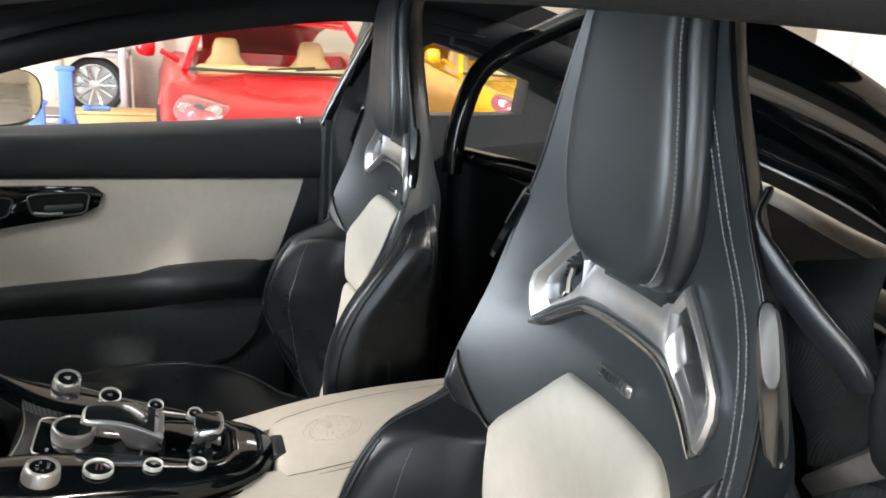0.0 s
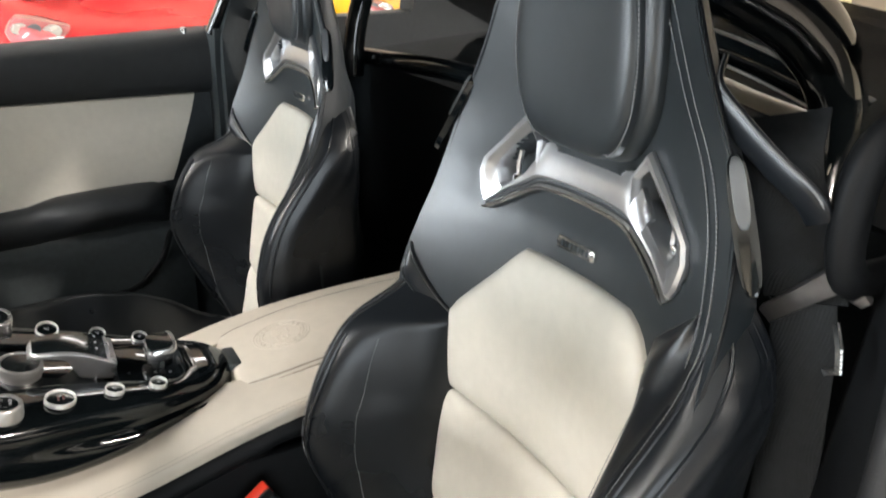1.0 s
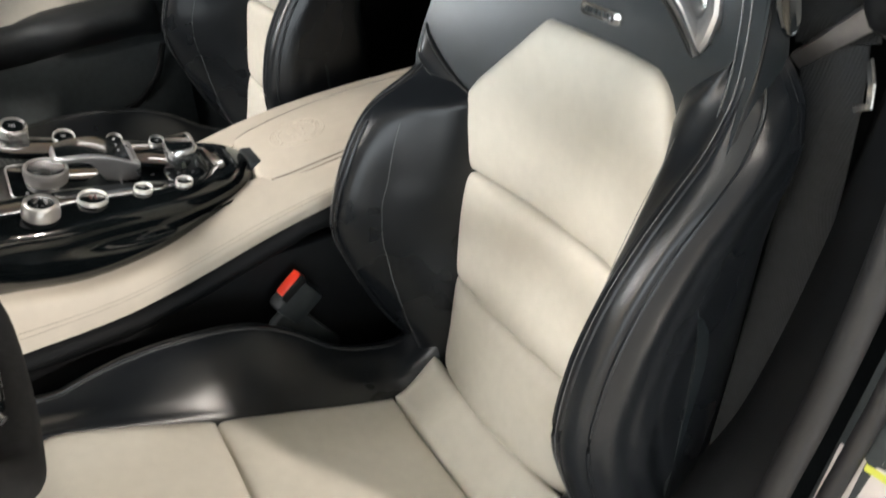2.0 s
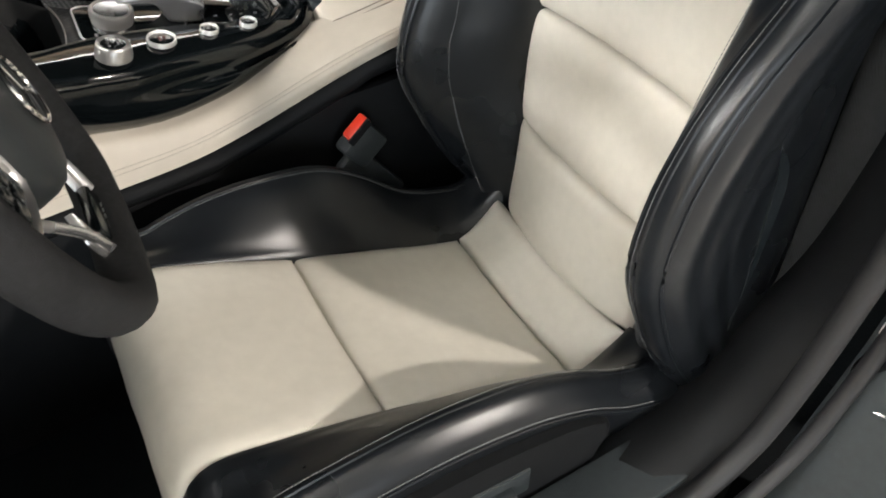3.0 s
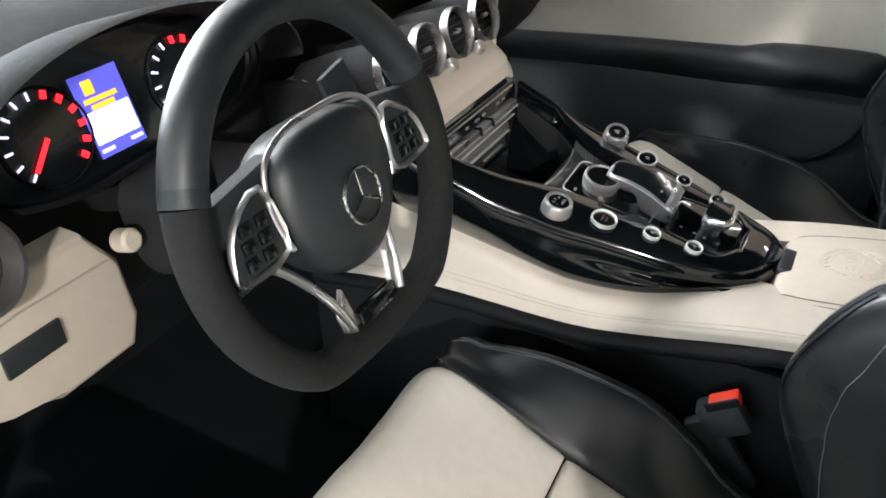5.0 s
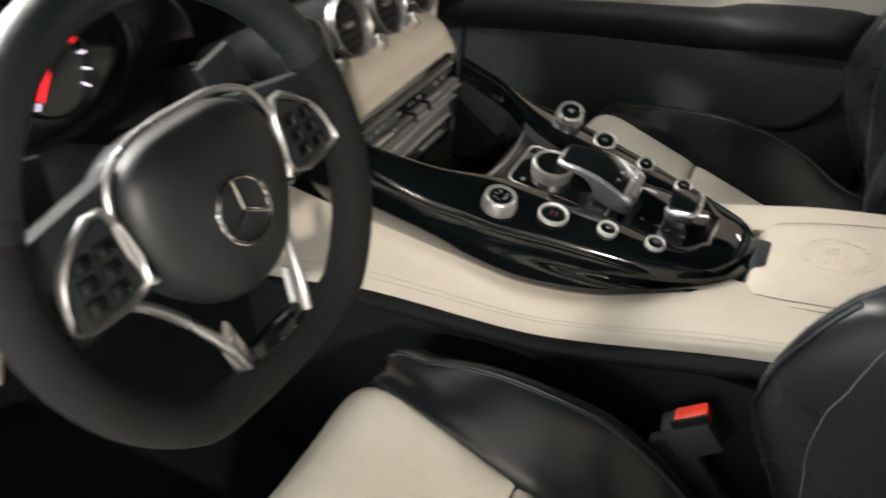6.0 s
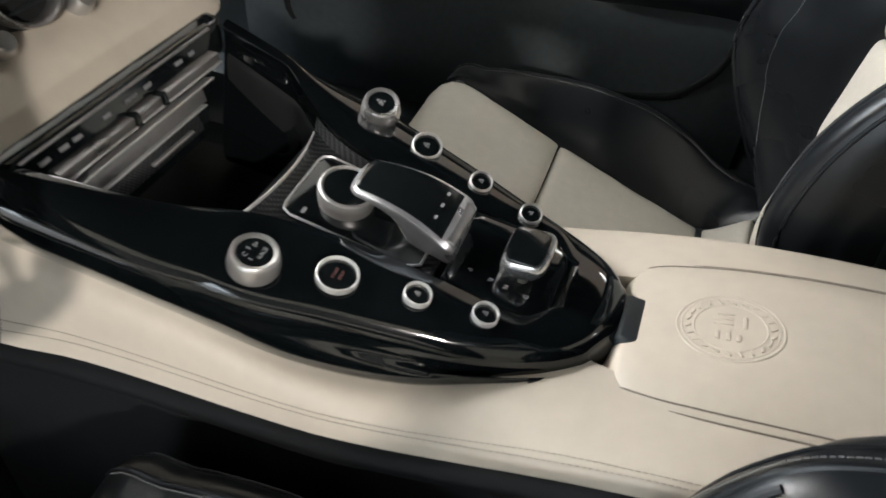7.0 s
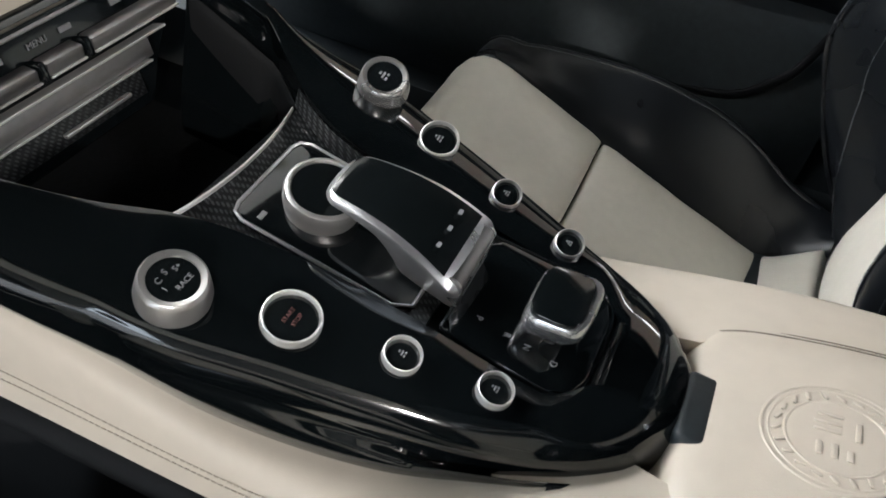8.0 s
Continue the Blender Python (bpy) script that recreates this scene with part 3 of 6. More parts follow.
panel_w = table([(0.43, 0.116), (0.50, 0.121), (0.56, 0.130), (0.62, 0.139), (0.687, 0.143), (0.74, 0.141), (0.786, 0.137), (0.82, 0.131), (0.845, 0.118), (0.860, 0.100), (0.869, 0.074), (0.876, 0.034)])
crest_in = table([(0.40, 0.285), (0.44, 0.252), (0.50, 0.216), (0.56, 0.190), (0.63, 0.168), (0.70, 0.184), (0.75, 0.214), (0.77, 0.240), (0.785, 0.262), (0.80, 0.282), (0.812, 0.296), (0.825, 0.308), (0.846, 0.322)])
crest_out = table([(0.40, 0.290), (0.44, 0.262), (0.50, 0.230), (0.56, 0.206), (0.63, 0.188), (0.70, 0.197), (0.75, 0.217), (0.79, 0.243), (0.82, 0.268), (0.85, 0.297), (0.88, 0.318), (0.91, 0.333)])
thigh_line = table([(-0.212, 0.465), (-0.205, 0.500), (-0.190, 0.536), (-0.162, 0.551), (-0.10, 0.531), (-0.013, 0.496), (0.10, 0.448), (0.18, 0.415), (0.205, 0.412), (0.232, 0.428), (0.262, 0.452)])
crest_near = table([(-0.218, 0.455), (-0.205, 0.500), (-0.185, 0.532), (-0.14, 0.553), (-0.07, 0.560), (0.0, 0.560), (0.055, 0.552), (0.10, 0.540), (0.15, 0.515), (0.20, 0.480), (0.262, 0.455)])
crest_tunnel = table([(-0.218, 0.455), (-0.205, 0.500), (-0.185, 0.532), (-0.14, 0.553), (-0.07, 0.566), (0.0, 0.562), (0.055, 0.549), (0.10, 0.519), (0.15, 0.473), (0.215, 0.445), (0.262, 0.442)])
thigh_w = table([(-0.212, 0.126), (-0.12, 0.120), (0.0, 0.114), (0.12, 0.117), (0.20, 0.121), (0.26, 0.124)])


def front(u, z):
    """The backrest's front at u across and z up."""
    w = shell_w(z)
    k = min(1.0, abs(u) / w)
    return shell_c(z) + (shell_e(z) - shell_c(z)) * k ** 2.2


def back_patch(z0, z1, width, lift=0.0):
    def f(s, t):
        z = z0 + (z1 - z0) * t
        u = width(z) * (2 * s - 1)
        if s > 0.5 and 0.784 < z < 0.9:
            u = min(width(z), 0.136 - 0.92 * (z - 0.784)) * (2 * s - 1)
        return (front(u, z) - lift, u, z), (-1, 0, 0.15)
    return f


def sport_seat(name, label, y, x=0.0, low=0.0, soft=0.0):
    seat = thing(name, label, "car seat", "sport seats", at=(x, y, 0))
    # shell
    def hollow(u, z):
        # the two belt openings are sunk into the shell
        a, b = (0.113, 0.919), (0.062, 0.957)
        k = min(1.0, max(0.0, ((abs(u) - a[0]) * (b[0] - a[0]) + (z - a[1]) * (b[1] - a[1])) / ((b[0] - a[0]) ** 2 + (b[1] - a[1]) ** 2)))
        d = math.hypot(abs(u) - a[0] - k * (b[0] - a[0]), z - a[1] - k * (b[1] - a[1]))
        return 0.026 * min(1.0, max(0.0, (0.019 - d) / 0.006))
    rings = []
    for z in list(np.linspace(0.30, 0.87, 27)) + list(np.linspace(0.876, 1.0, 30)) + list(np.linspace(1.02, 1.15, 7)) + list(np.linspace(1.16, 1.225, 9)):
        w, e, d = shell_w(z), shell_e(z), shell_d(z)
        ring = [(front(u, z) + hollow(u, z), u, z) for u in np.linspace(-w, w, 61)]
        for a in np.linspace(0, math.pi, 17)[1:-1]:
            c, s = math.cos(a), math.sin(a)
            bulge = 0.016 * math.sin(2 * a) ** 2 * max(0.0, 1 - abs(z - 0.88) / 0.25)
            ring.append((e + d * s ** 0.8, (w + bulge) * (1 if c > 0 else -1) * abs(c) ** 0.42 * (1 - 0.12 * s), z))
        rings.append(ring)
    part("backrest_shell", loft(rings), LEATHER_GREY, seat, "soft black leather backrest shell", 60)
    # padded middle
    for n, (z0, z1) in enumerate(((0.432, 0.553), (0.556, 0.685), (0.688, 0.867))):
        part("centre_panel", cushion(back_patch(z0, z1, panel_w, 0.004), 18, 18, 0.014, 7, 0.0012, n), BEIGE, seat, "cream leather padded panel", 70)
    edge_in = table([(0.83, 0.014), (0.95, 0.018), (1.01, 0.024), (1.09, 0.028), (1.147, 0.038), (1.18, 0.040)])
    # bolsters of the backrest: the crest runs on into the shell's piped edge
    for s in (-1, 1):
        crest, top = (crest_out, 0.905) if s < 0 else (crest_in, 0.808)
        give = soft if s < 0 else 0
        rings, line_a, line_b, fold, ridge = [], [], [], [], []
        for z in list(np.linspace(0.405, top - 0.06, 30)) + list(np.linspace(top - 0.056, top, 16)):
            k = min(1.0, max(0.0, (z - top + 0.11) / 0.11))
            k = k * k * (3 - 2 * k)
            q = min(1.0, max(0.0, (z - top + 0.045) / 0.045))
            sw = shell_w(z)
            uc = 0.186 + (sw - 0.010 - 0.186) * k
            w = panel_w(min(z, 0.845))
            w += (uc - 0.014 - w) * q ** (1.3 if s < 0 else 4)
            c = crest(z) + give * (1 - k)
            pf = front(w, z)
            sink = min(1.0, max(0.0, (z - top + 0.05) / 0.05))
            out = sw - 0.022 * sink * sink + 0.008 + (0.226 - sw) * (1 - min(1.0, max(0.0, (z - 0.70) / 0.16)) ** 1.5)
            n1 = 0.004 * noise.noise(Vector((z * 14, s * 3, y))) + 0.0025 * noise.noise(Vector((z * 40, s * 7, 1)))
            n2 = 0.004 * noise.noise(Vector((z * 22, s * 5, y + 4)))
            if s < 0:
                n1, n2 = 0.5 * n1, 0.3 * n2
            over = math.exp(-((z - 0.70) / 0.075) ** 2) if s > 0 else 0.0
            ctrl = [(pf + 0.012 - 0.024 * over, s * (w - 0.004 - 0.008 * over), z), ((pf + c) / 2 - 0.010 * (1 - q) + n1, s * ((w + uc) / 2 - 0.008), z), (c + 0.010 + n2, s * (uc - 0.016), z), (c, s * uc, z), (c + 0.010, s * (uc + 0.020 * (1 - k) + 0.006 * k), z),
                    ((c + 0.045) * (1 - k) + min(c + 0.03, 0.345) * k, s * (out - 0.004 + n1), z), (min(max(c + 0.09, 0.30), 0.354), s * (out + n2), z), (0.376, s * (out - 0.004), z), (0.372, s * 0.14, z)]
            if s < 0:
                # narrow roll with a second seam, then a pleated flank that runs back to the shell
                f = 1 - k
                sway = 0.004 * noise.noise(Vector((z * 9, 2.3, y)))
                ctrl = ctrl[:4] + [(c + 0.003, s * (uc + 0.014 * f + 0.004 * k), z), (c + 0.013 + 0.004 * k, s * (0.205 * f + (out - 0.003) * k), z)]
                deep = 0.0008 + 0.0042 * min(1.0, max(0.0, (0.68 - z) / 0.12))
                for back, side in ((0.034, 0.211), (0.052 + sway, 0.210 - deep), (0.066 + sway, 0.209), (0.086 - sway, 0.206 - deep), (0.104, 0.204)):
                    ctrl.append((min(c + back, 0.350 + back * 0.2) * f + min(c + 0.02 + back * 0.5, 0.350 + back * 0.15) * k, s * (side * f + out * k + n2 * 0.5), z))
                ctrl += [(0.376, s * (0.192 * f + (out - 0.006) * k), z), (0.372, s * 0.14, z)]
            ring = spline(ctrl, 4, True)
            if s > 0:
                e = q * q * (3 - 2 * q)
                for p in ring:
                    p.x += e * max(0.0, front(min(abs(p.y), sw), z) + 0.004 - p.x)
                    p.y -= s * e * max(0.0, abs(p.y) - sw - 0.001)
                    p.z -= 0.012 * q * (2 * min(1.0, max(0.0, (abs(p.y) - w) / (out - w))) - 1.5) ** 2
            rings.append(ring)
            line_a.append(ring[12])
            line_b.append(ring[20 if s < 0 else 17])
            fold.append(ring[5])
            ridge.append(ring[10] + Vector((-0.0008, -s * 0.0006, 0)))
        part("side_bolster", loft(rings), LEATHER, seat, "glossy creased black leather side bolster", 70)
        part("piping", tube(line_a[2:-2], 0.0019, seg=6), LEATHER, seat)
        part("piping", tube(line_b[2:-2], 0.0019, seg=6), LEATHER, seat)
        part("seam", stitches([p + Vector((-0.0010, s * (0.005 if s > 0 else -0.004), 0)) for p in line_a[3:-6]], r=0.0004), THREAD, seat, "fine grey stitching")
        if s < 0:
            part("seam", stitches([p + Vector((-0.0016, 0.003, 0)) for p in line_b[3:-4]], r=0.00045), THREAD, seat, "fine grey stitching")
        part("piping", tube(ridge[2:-15], 0.0022, seg=6), LEATHER, seat)
        part("seam", stitches([p + Vector((-0.0012, -s * 0.0012, 0)) for p in fold[3:-15]], r=0.0004), THREAD, seat, "fine grey stitching")
        # double stitching down the sides of the shell
        for off in (0.0, 0.010) if s < 0 else ():
            pts = []
            for z in np.linspace(0.83, 1.18, 50):
                w = shell_w(z) - edge_in(z) - off
                pts.append((front(w, z) - 0.001, s * w, z))
            part("seam", stitches(pts, r=0.0007), THREAD, seat, "fine grey stitching")
        pts = [(front(shell_w(z) - 0.006, z) + 0.001, s * (shell_w(z) - 0.002), z) for z in np.linspace(0.80, 1.19, 40)]
        part("piping", tube(pts, 0.0026, seg=6), LEATHER, seat)
        # belt slot plate on the shell's flank
        m = axes((0.341, s * 0.178, 0.970), (0.17, s * -0.49, 0.86), (-0.72, s * 0.62, 0.5))
        part("belt_slot", prism(superellipse(0.046, 0.0075, 3, 28), 0.006, m, 0.002), PIANO, seat, "dark plastic belt slot")
        # pale insert paints the reflection on the slot's upper half
        placed(part("slot_reflection", prism(superellipse(0.024, 0.0048, 3, 24), 0.003, None, 0.001), DULL_STEEL, seat, "pale insert painting the reflection on the slot"), m @ pose(0.020, 0, 0.0052))
    # gusset laid from the shoulder down to the corner of the padded middle
    upper = spline([Vector((u, z, 0)) for u, z in ((0.194, 0.836), (0.189, 0.826), (0.180, 0.8125), (0.169, 0.7985), (0.157, 0.785), (0.146, 0.776), (0.136, 0.770))], 4)
    lower = spline([Vector((u, z, 0)) for u, z in ((0.195, 0.812), (0.192, 0.800), (0.184, 0.789), (0.173, 0.778), (0.160, 0.767), (0.148, 0.760), (0.137, 0.756))], 4)
    strip = []
    for n, (a, b) in enumerate(zip(upper, lower)):
        row, full = [], min(1.0, 0.2 + n / 6)
        for q, lift in ((0, -0.004), (0, 0.002), (0.10, 0.0040), (0.5, 0.0075), (0.85, 0.0080), (1, 0.0060), (1, -0.004)):
            u, z = a.x + (b.x - a.x) * q, a.y + (b.y - a.y) * q
            row.append((front(u, z) - lift * full, u, z))
        strip.append(row)
    part("shoulder_gusset", loft(strip), LEATHER, seat, "black leather shoulder strip", 60)
    part("piping", tube([(front(p.x, p.y) - 0.0030 * min(1.0, 0.2 + n / 6), p.x, p.y) for n, p in enumerate(upper)], 0.0017, seg=6), LEATHER, seat)
    part("piping", tube([(front(p.x, p.y) - 0.0078 * min(1.0, 0.2 + n / 6), p.x, p.y) for n, p in enumerate([a.lerp(b, 0.86) for a, b in zip(upper, lower)])], 0.0015, seg=6), LEATHER, seat)
    # head pad
    pad_w = table([(0.972, 0.030), (0.98, 0.052), (0.995, 0.066), (1.02, 0.077), (1.06, 0.080), (1.10, 0.077), (1.145, 0.069), (1.18, 0.062), (1.205, 0.050)])
    part("headrest_gusset", cushion(back_patch(0.974, 1.205, lambda z: pad_w(z) + 0.003, 0.004), 20, 24, 0.015, 6, 0.0005), LEATHER_GREY, seat, "black leather headrest side", 75)
    face_w = table([(0.976, 0.028), (0.983, 0.048), (0.996, 0.060), (1.02, 0.070), (1.06, 0.073), (1.10, 0.068), (1.145, 0.059), (1.18, 0.053), (1.205, 0.042)])
    part("headrest", cushion(back_patch(0.976, 1.205, face_w, 0.018), 20, 24, 0.011, 9, 0.0004), LEATHER_GREY, seat, "padded black leather headrest", 75)
    rim = [(front(face_w(z), z) - 0.0215, face_w(z) + 0.0008, z) for z in np.linspace(1.19, 0.983, 44)]
    rim += [(x, -y2, z) for x, y2, z in rim[::-1]]
    part("seam", stitches(rim, r=0.0008), THREAD, seat, "fine grey stitching")
    # satin chrome shoulder trim with its two openings

    def on(u, z, lift):
        return (front(u, z) - lift, u, z)
    def run(pts, n=5):
        half = spline([Vector((u, z, 0)) for u, z in pts], n)
        return [Vector((-p.x, p.y, 0)) for p in half[:0:-1]] + half
    lip_low = run([(0, 0.9268), (0.030, 0.9262), (0.055, 0.9235), (0.072, 0.9150), (0.092, 0.9030), (0.112, 0.8915), (0.1215, 0.8895)])
    lip_top = run([(0, 0.9335), (0.031, 0.9330), (0.058, 0.9300), (0.076, 0.9212), (0.097, 0.9085), (0.116, 0.8965), (0.1235, 0.8930)])
    seam_top = run([(0, 0.9385), (0.032, 0.9380), (0.060, 0.9348), (0.079, 0.9255), (0.100, 0.9130), (0.118, 0.9000), (0.1245, 0.8965)])
    sections = []
    for a, b in zip(lip_low, lip_top):
        sections.append([on(a.x, a.y, -0.003), on(a.x, a.y, 0.0045), on(a.x * 0.75 + b.x * 0.25, a.y * 0.75 + b.y * 0.25, 0.0075), on(a.x * 0.25 + b.x * 0.75, a.y * 0.25 + b.y * 0.75, 0.0080), on(b.x, b.y, 0.0055), on(b.x, b.y, -0.003)])
    part("shoulder_trim", loft(sections), BRIGHT, seat, "bright chrome lower edge", 40)
    part("trim_groove", tube([on((a.x + b.x) / 2, (a.y + b.y) / 2, 0.0005) for a, b in zip(lip_top, seam_top)], 0.0024, seg=8), DULL_STEEL, seat, "dark groove in the trim")
    sections = []
    for p in [q for q in seam_top if abs(q.x) < 0.0815]:
        top_z = 0.968 if abs(p.x) < 0.058 else 0.968 - (abs(p.x) - 0.058) * 1.4
        hs = [p.y + (top_z - p.y) * q for q in (0, 0.10, 0.42, 0.75, 1.0)]
        sections.append([on(p.x, hs[0], -0.003)] + [on(p.x, h, d) for h, d in zip(hs, (0.0045, 0.0075, 0.0058, 0.0015, -0.003))] + [on(p.x, hs[4], -0.008)])
    part("shoulder_trim", loft(sections), CHROME, seat, "satin chrome shoulder trim", 34)
    for s in (-1, 1):
        outer = [(0.1245, 0.8945), (0.1300, 0.9040), (0.1345, 0.9250), (0.1310, 0.9385), (0.1050, 0.9640), (0.0770, 0.9920), (0.0600, 0.9690), (0.0600, 0.9355), (0.0960, 0.9155)]
        hole = [(0.1080, 0.9140), (0.1120, 0.9165), (0.1165, 0.9290), (0.1140, 0.9375), (0.0950, 0.9570), (0.0735, 0.9745), (0.0640, 0.9660), (0.0650, 0.9480), (0.0920, 0.9255)]
        def between_loops(q):
            return [(a[0] * (1 - q) + b[0] * q, a[1] * (1 - q) + b[1] * q) for a, b in zip(outer, hole)]
        loops = [(outer, -0.004), (outer, 0.0035), (between_loops(0.14), 0.0068), (between_loops(0.42), 0.0062), (between_loops(0.58), 0.0030), (between_loops(0.90), 0.0005), (hole, -0.004), (hole, -0.024)]
        rings = [[on(s * u, z, h) for u, z in edge] for edge, h in loops]
        part("opening_flange", loft(rings, close_path=True), CHROME, seat, "satin chrome flange round the belt opening", 28)
        inner = [(s * u, z) for u, z in ((0.062, 0.970), (0.095, 0.962), (0.120, 0.932), (0.116, 0.912), (0.090, 0.922), (0.062, 0.945))]
        ring = [Vector(on(u, z, -0.0215)) for u, z in inner]
        part("opening", loft([[p + Vector((0.006, 0, 0)) for p in ring], ring]), PLASTIC, seat, "dark belt opening")
        bm = ribbon([on(s * u, z, -0.010) for u, z in ((0.098, 0.950), (0.101, 0.938), (0.1005, 0.926))], 0.004, 0.006, up=(-1, 0, 0))
        part("opening_rib", bm, CHROME, seat)
        part("opening_stud", revolve([(0.0048, -0.004), (0.0048, 0.003), (0.0036, 0.0045), (0.0005, 0.005)], axes(on(s * 0.1035, 0.9215, -0.012), (0, 1, 0), (-1, 0, 0.1)), 16), BRIGHT, seat, "bright stud in the opening")
    # small metal badge
    m = axes((front(0, 0.887) - 0.001, 0, 0.887), (0, -1, 0), (-1, 0, 0.12))
    part("badge", prism(superellipse(0.025, 0.0055, 8, 28), 0.004, m, 0.0012), BRIGHT, seat, "small bright metal badge")
    bm = None
    for k in range(7):
        bm = box(-0.017 + k * 0.0055, 0, 0.0044, 0.0032, 0.005, 0.0008, 0, bm)
    bm.transform(m)
    part("badge_marks", bm, PLASTIC, seat)

    # base cushion
    def thigh(a):
        return thigh_line(a) - low

    def base_patch(x0, x1, lift=0.0):
        def f(s, t):
            x = x0 + (x1 - x0) * t
            u = thigh_w(x) * (2 * s - 1)
            d = (thigh(x + 0.004) - thigh(x - 0.004)) / 0.008
            dip = -0.010 * (1 - (2 * s - 1) ** 2)
            return (x, u, thigh(x) + dip + lift), (-d, 0, 1)
        return f
    for n, (x0, x1) in enumerate(((-0.211, -0.015), (-0.012, 0.194), (0.197, 0.256))):
        part("cushion_panel", cushion(base_patch(x0, x1), 18, 20, 0.012, 8, 0.0015, n + 5), BEIGE, seat, "cream leather cushion panel", 70)
    outboard = -1 if y < 0 else 1
    for s in (-1, 1):
        rings = []
        crest = crest_near if s == outboard else crest_tunnel
        for x in np.linspace(-0.218, 0.262, 44):
            th, w = thigh(x), thigh_w(x)
            zc = max(crest(x) - low, th + 0.004)
            rise = zc - th
            n1 = 0.0022 * noise.noise(Vector((x * 16, s * 4, y)))
            ctrl = [(x, s * (w - 0.003), th - 0.012), (x, s * (w + 0.008), th + 0.005 + rise * 0.16), (x, s * (w + 0.030), th + rise * 0.62 + n1), (x, s * 0.177, zc), (x, s * 0.194, zc - 0.008),
                    (x, s * 0.205, zc - 0.026), (x, s * 0.202, zc - 0.048), (x, s * 0.186, min(th - 0.06, 0.40)), (x, s * (w + 0.02), min(th - 0.06, 0.38))]
            rings.append(spline(ctrl, 4, True))
        part("cushion_bolster", loft(rings), LEATHER, seat, "black leather thigh bolster", 70)
        for row, r in ((12, 0.0019), (20, 0.0017)):
            part("piping", tube([ring[row] for ring in rings[2:-2]], r, seg=6), LEATHER, seat)
        for row, d in ((12, Vector((0, -s * 0.0045, -0.0004))), (20, Vector((0, s * 0.0004, 0.0050)))):
            part("seam", stitches([ring[row] + d + Vector((0, 0, 0.0008)) for ring in rings[3:-3]], r=0.00045), THREAD, seat, "fine grey stitching")
    part("seat_pan", box(0.02, 0, 0.335, 0.42, 0.40, 0.10, 0.02), PLASTIC, seat)
    for s in (-1, 1):
        part("seat_rail", box(0.02, s * 0.16, 0.27, 0.50, 0.03, 0.04, 0.006), PLASTIC, seat)
    # side cover with the adjusting switches, on the outer flank
    side = [(-0.205, 0.40), (-0.195, 0.465), (-0.12, 0.506), (0.0, 0.514), (0.10, 0.500), (0.150, 0.482), (0.172, 0.455), (0.150, 0.425), (0.05, 0.395), (-0.10, 0.375)]
    o = outboard
    m = Matrix(((1, 0, 0, 0), (0, 0, o, 0), (0, 1, 0, 0), (0, 0, 0, 1)))
    m.translation = Vector((0, o * 0.180, -low))
    part("side_cover", prism([(p.x, p.y) for p in spline([Vector((a, b, 0)) for a, b in side], 4, True)], 0.034, m, 0.012, 3), GREY_PLASTIC, seat, "dark plastic seat side cover")
    part("switch_plate", box(0.0, o * 0.2145, 0.462 - low, 0.15, 0.006, 0.036, 0.003, None, pose(0, 0, 0, 0, 4, 0)), PLASTIC, seat)
    for x in (-0.035, 0.03):
        part("switch", box(x, o * 0.220, 0.462 - low - 0.07 * x, 0.052, 0.014, 0.011, 0.004, None, pose(0, 0, 0, 0, 4, 0)), PLASTIC, seat)
        part("switch_edge", box(x, o * 0.227, 0.4665 - low - 0.07 * x, 0.048, 0.0016, 0.0014, 0.0004, None, pose(0, 0, 0, 0, 4, 0)), DULL_STEEL, seat, "pale switch edge")
    return seat


sport_seat("sport_seat", "black and cream leather sport seat behind the steering wheel", -0.37)
sport_seat("sport_seat", "black and cream leather sport seat beside the far door", 0.362, 0.012, 0.03, 0.028)

# ---- centre console ----
def letters(text, size, m, parent, mat=None, name="lettering"):
    cu = bpy.data.curves.new(name, "FONT")
    cu.body, cu.size, cu.align_x, cu.align_y, cu.extrude = text, size * UNIT, "CENTER", "CENTER", 0.0002
    tmp = bpy.data.objects.new(name, cu)
    me = bpy.data.meshes.new_from_object(tmp)
    bpy.data.objects.remove(tmp)
    me.materials.append(mat or PRINT)
    ob = new(name, me)
    ob.parent = parent
    placed(ob, m)
    return ob



console = thing("centre_console", "gloss black and cream leather centre console with round switches", "console")
deck_z = table([(-0.36, 0.786), (-0.27, 0.768), (-0.24, 0.755), (-0.20, 0.735), (-0.16, 0.715), (-0.105, 0.698), (-0.05, 0.687), (0.0, 0.676), (0.046, 0.665), (0.09, 0.658), (0.115, 0.655), (0.130, 0.649), (0.138, 0.643), (0.142, 0.636)])
deck_w = table([(-0.36, 0.138), (-0.27, 0.135), (-0.16, 0.130), (-0.105, 0.124), (-0.05, 0.110), (0.0, 0.097), (0.046, 0.084), (0.09, 0.067), (0.115, 0.052), (0.130, 0.037), (0.137, 0.024), (0.141, 0.008)])
low_z = table([(-0.36, 0.668), (-0.26, 0.650), (-0.16, 0.630), (-0.08, 0.614), (0.0, 0.617), (0.06, 0.628), (0.11, 0.630), (0.143, 0.626)])
low_w = table([(-0.36, 0.118), (-0.26, 0.112), (-0.16, 0.108), (-0.08, 0.104), (0.0, 0.096), (0.06, 0.081), (0.10, 0.064), (0.122, 0.050), (0.134, 0.036), (0.140, 0.022), (0.143, 0.008)])
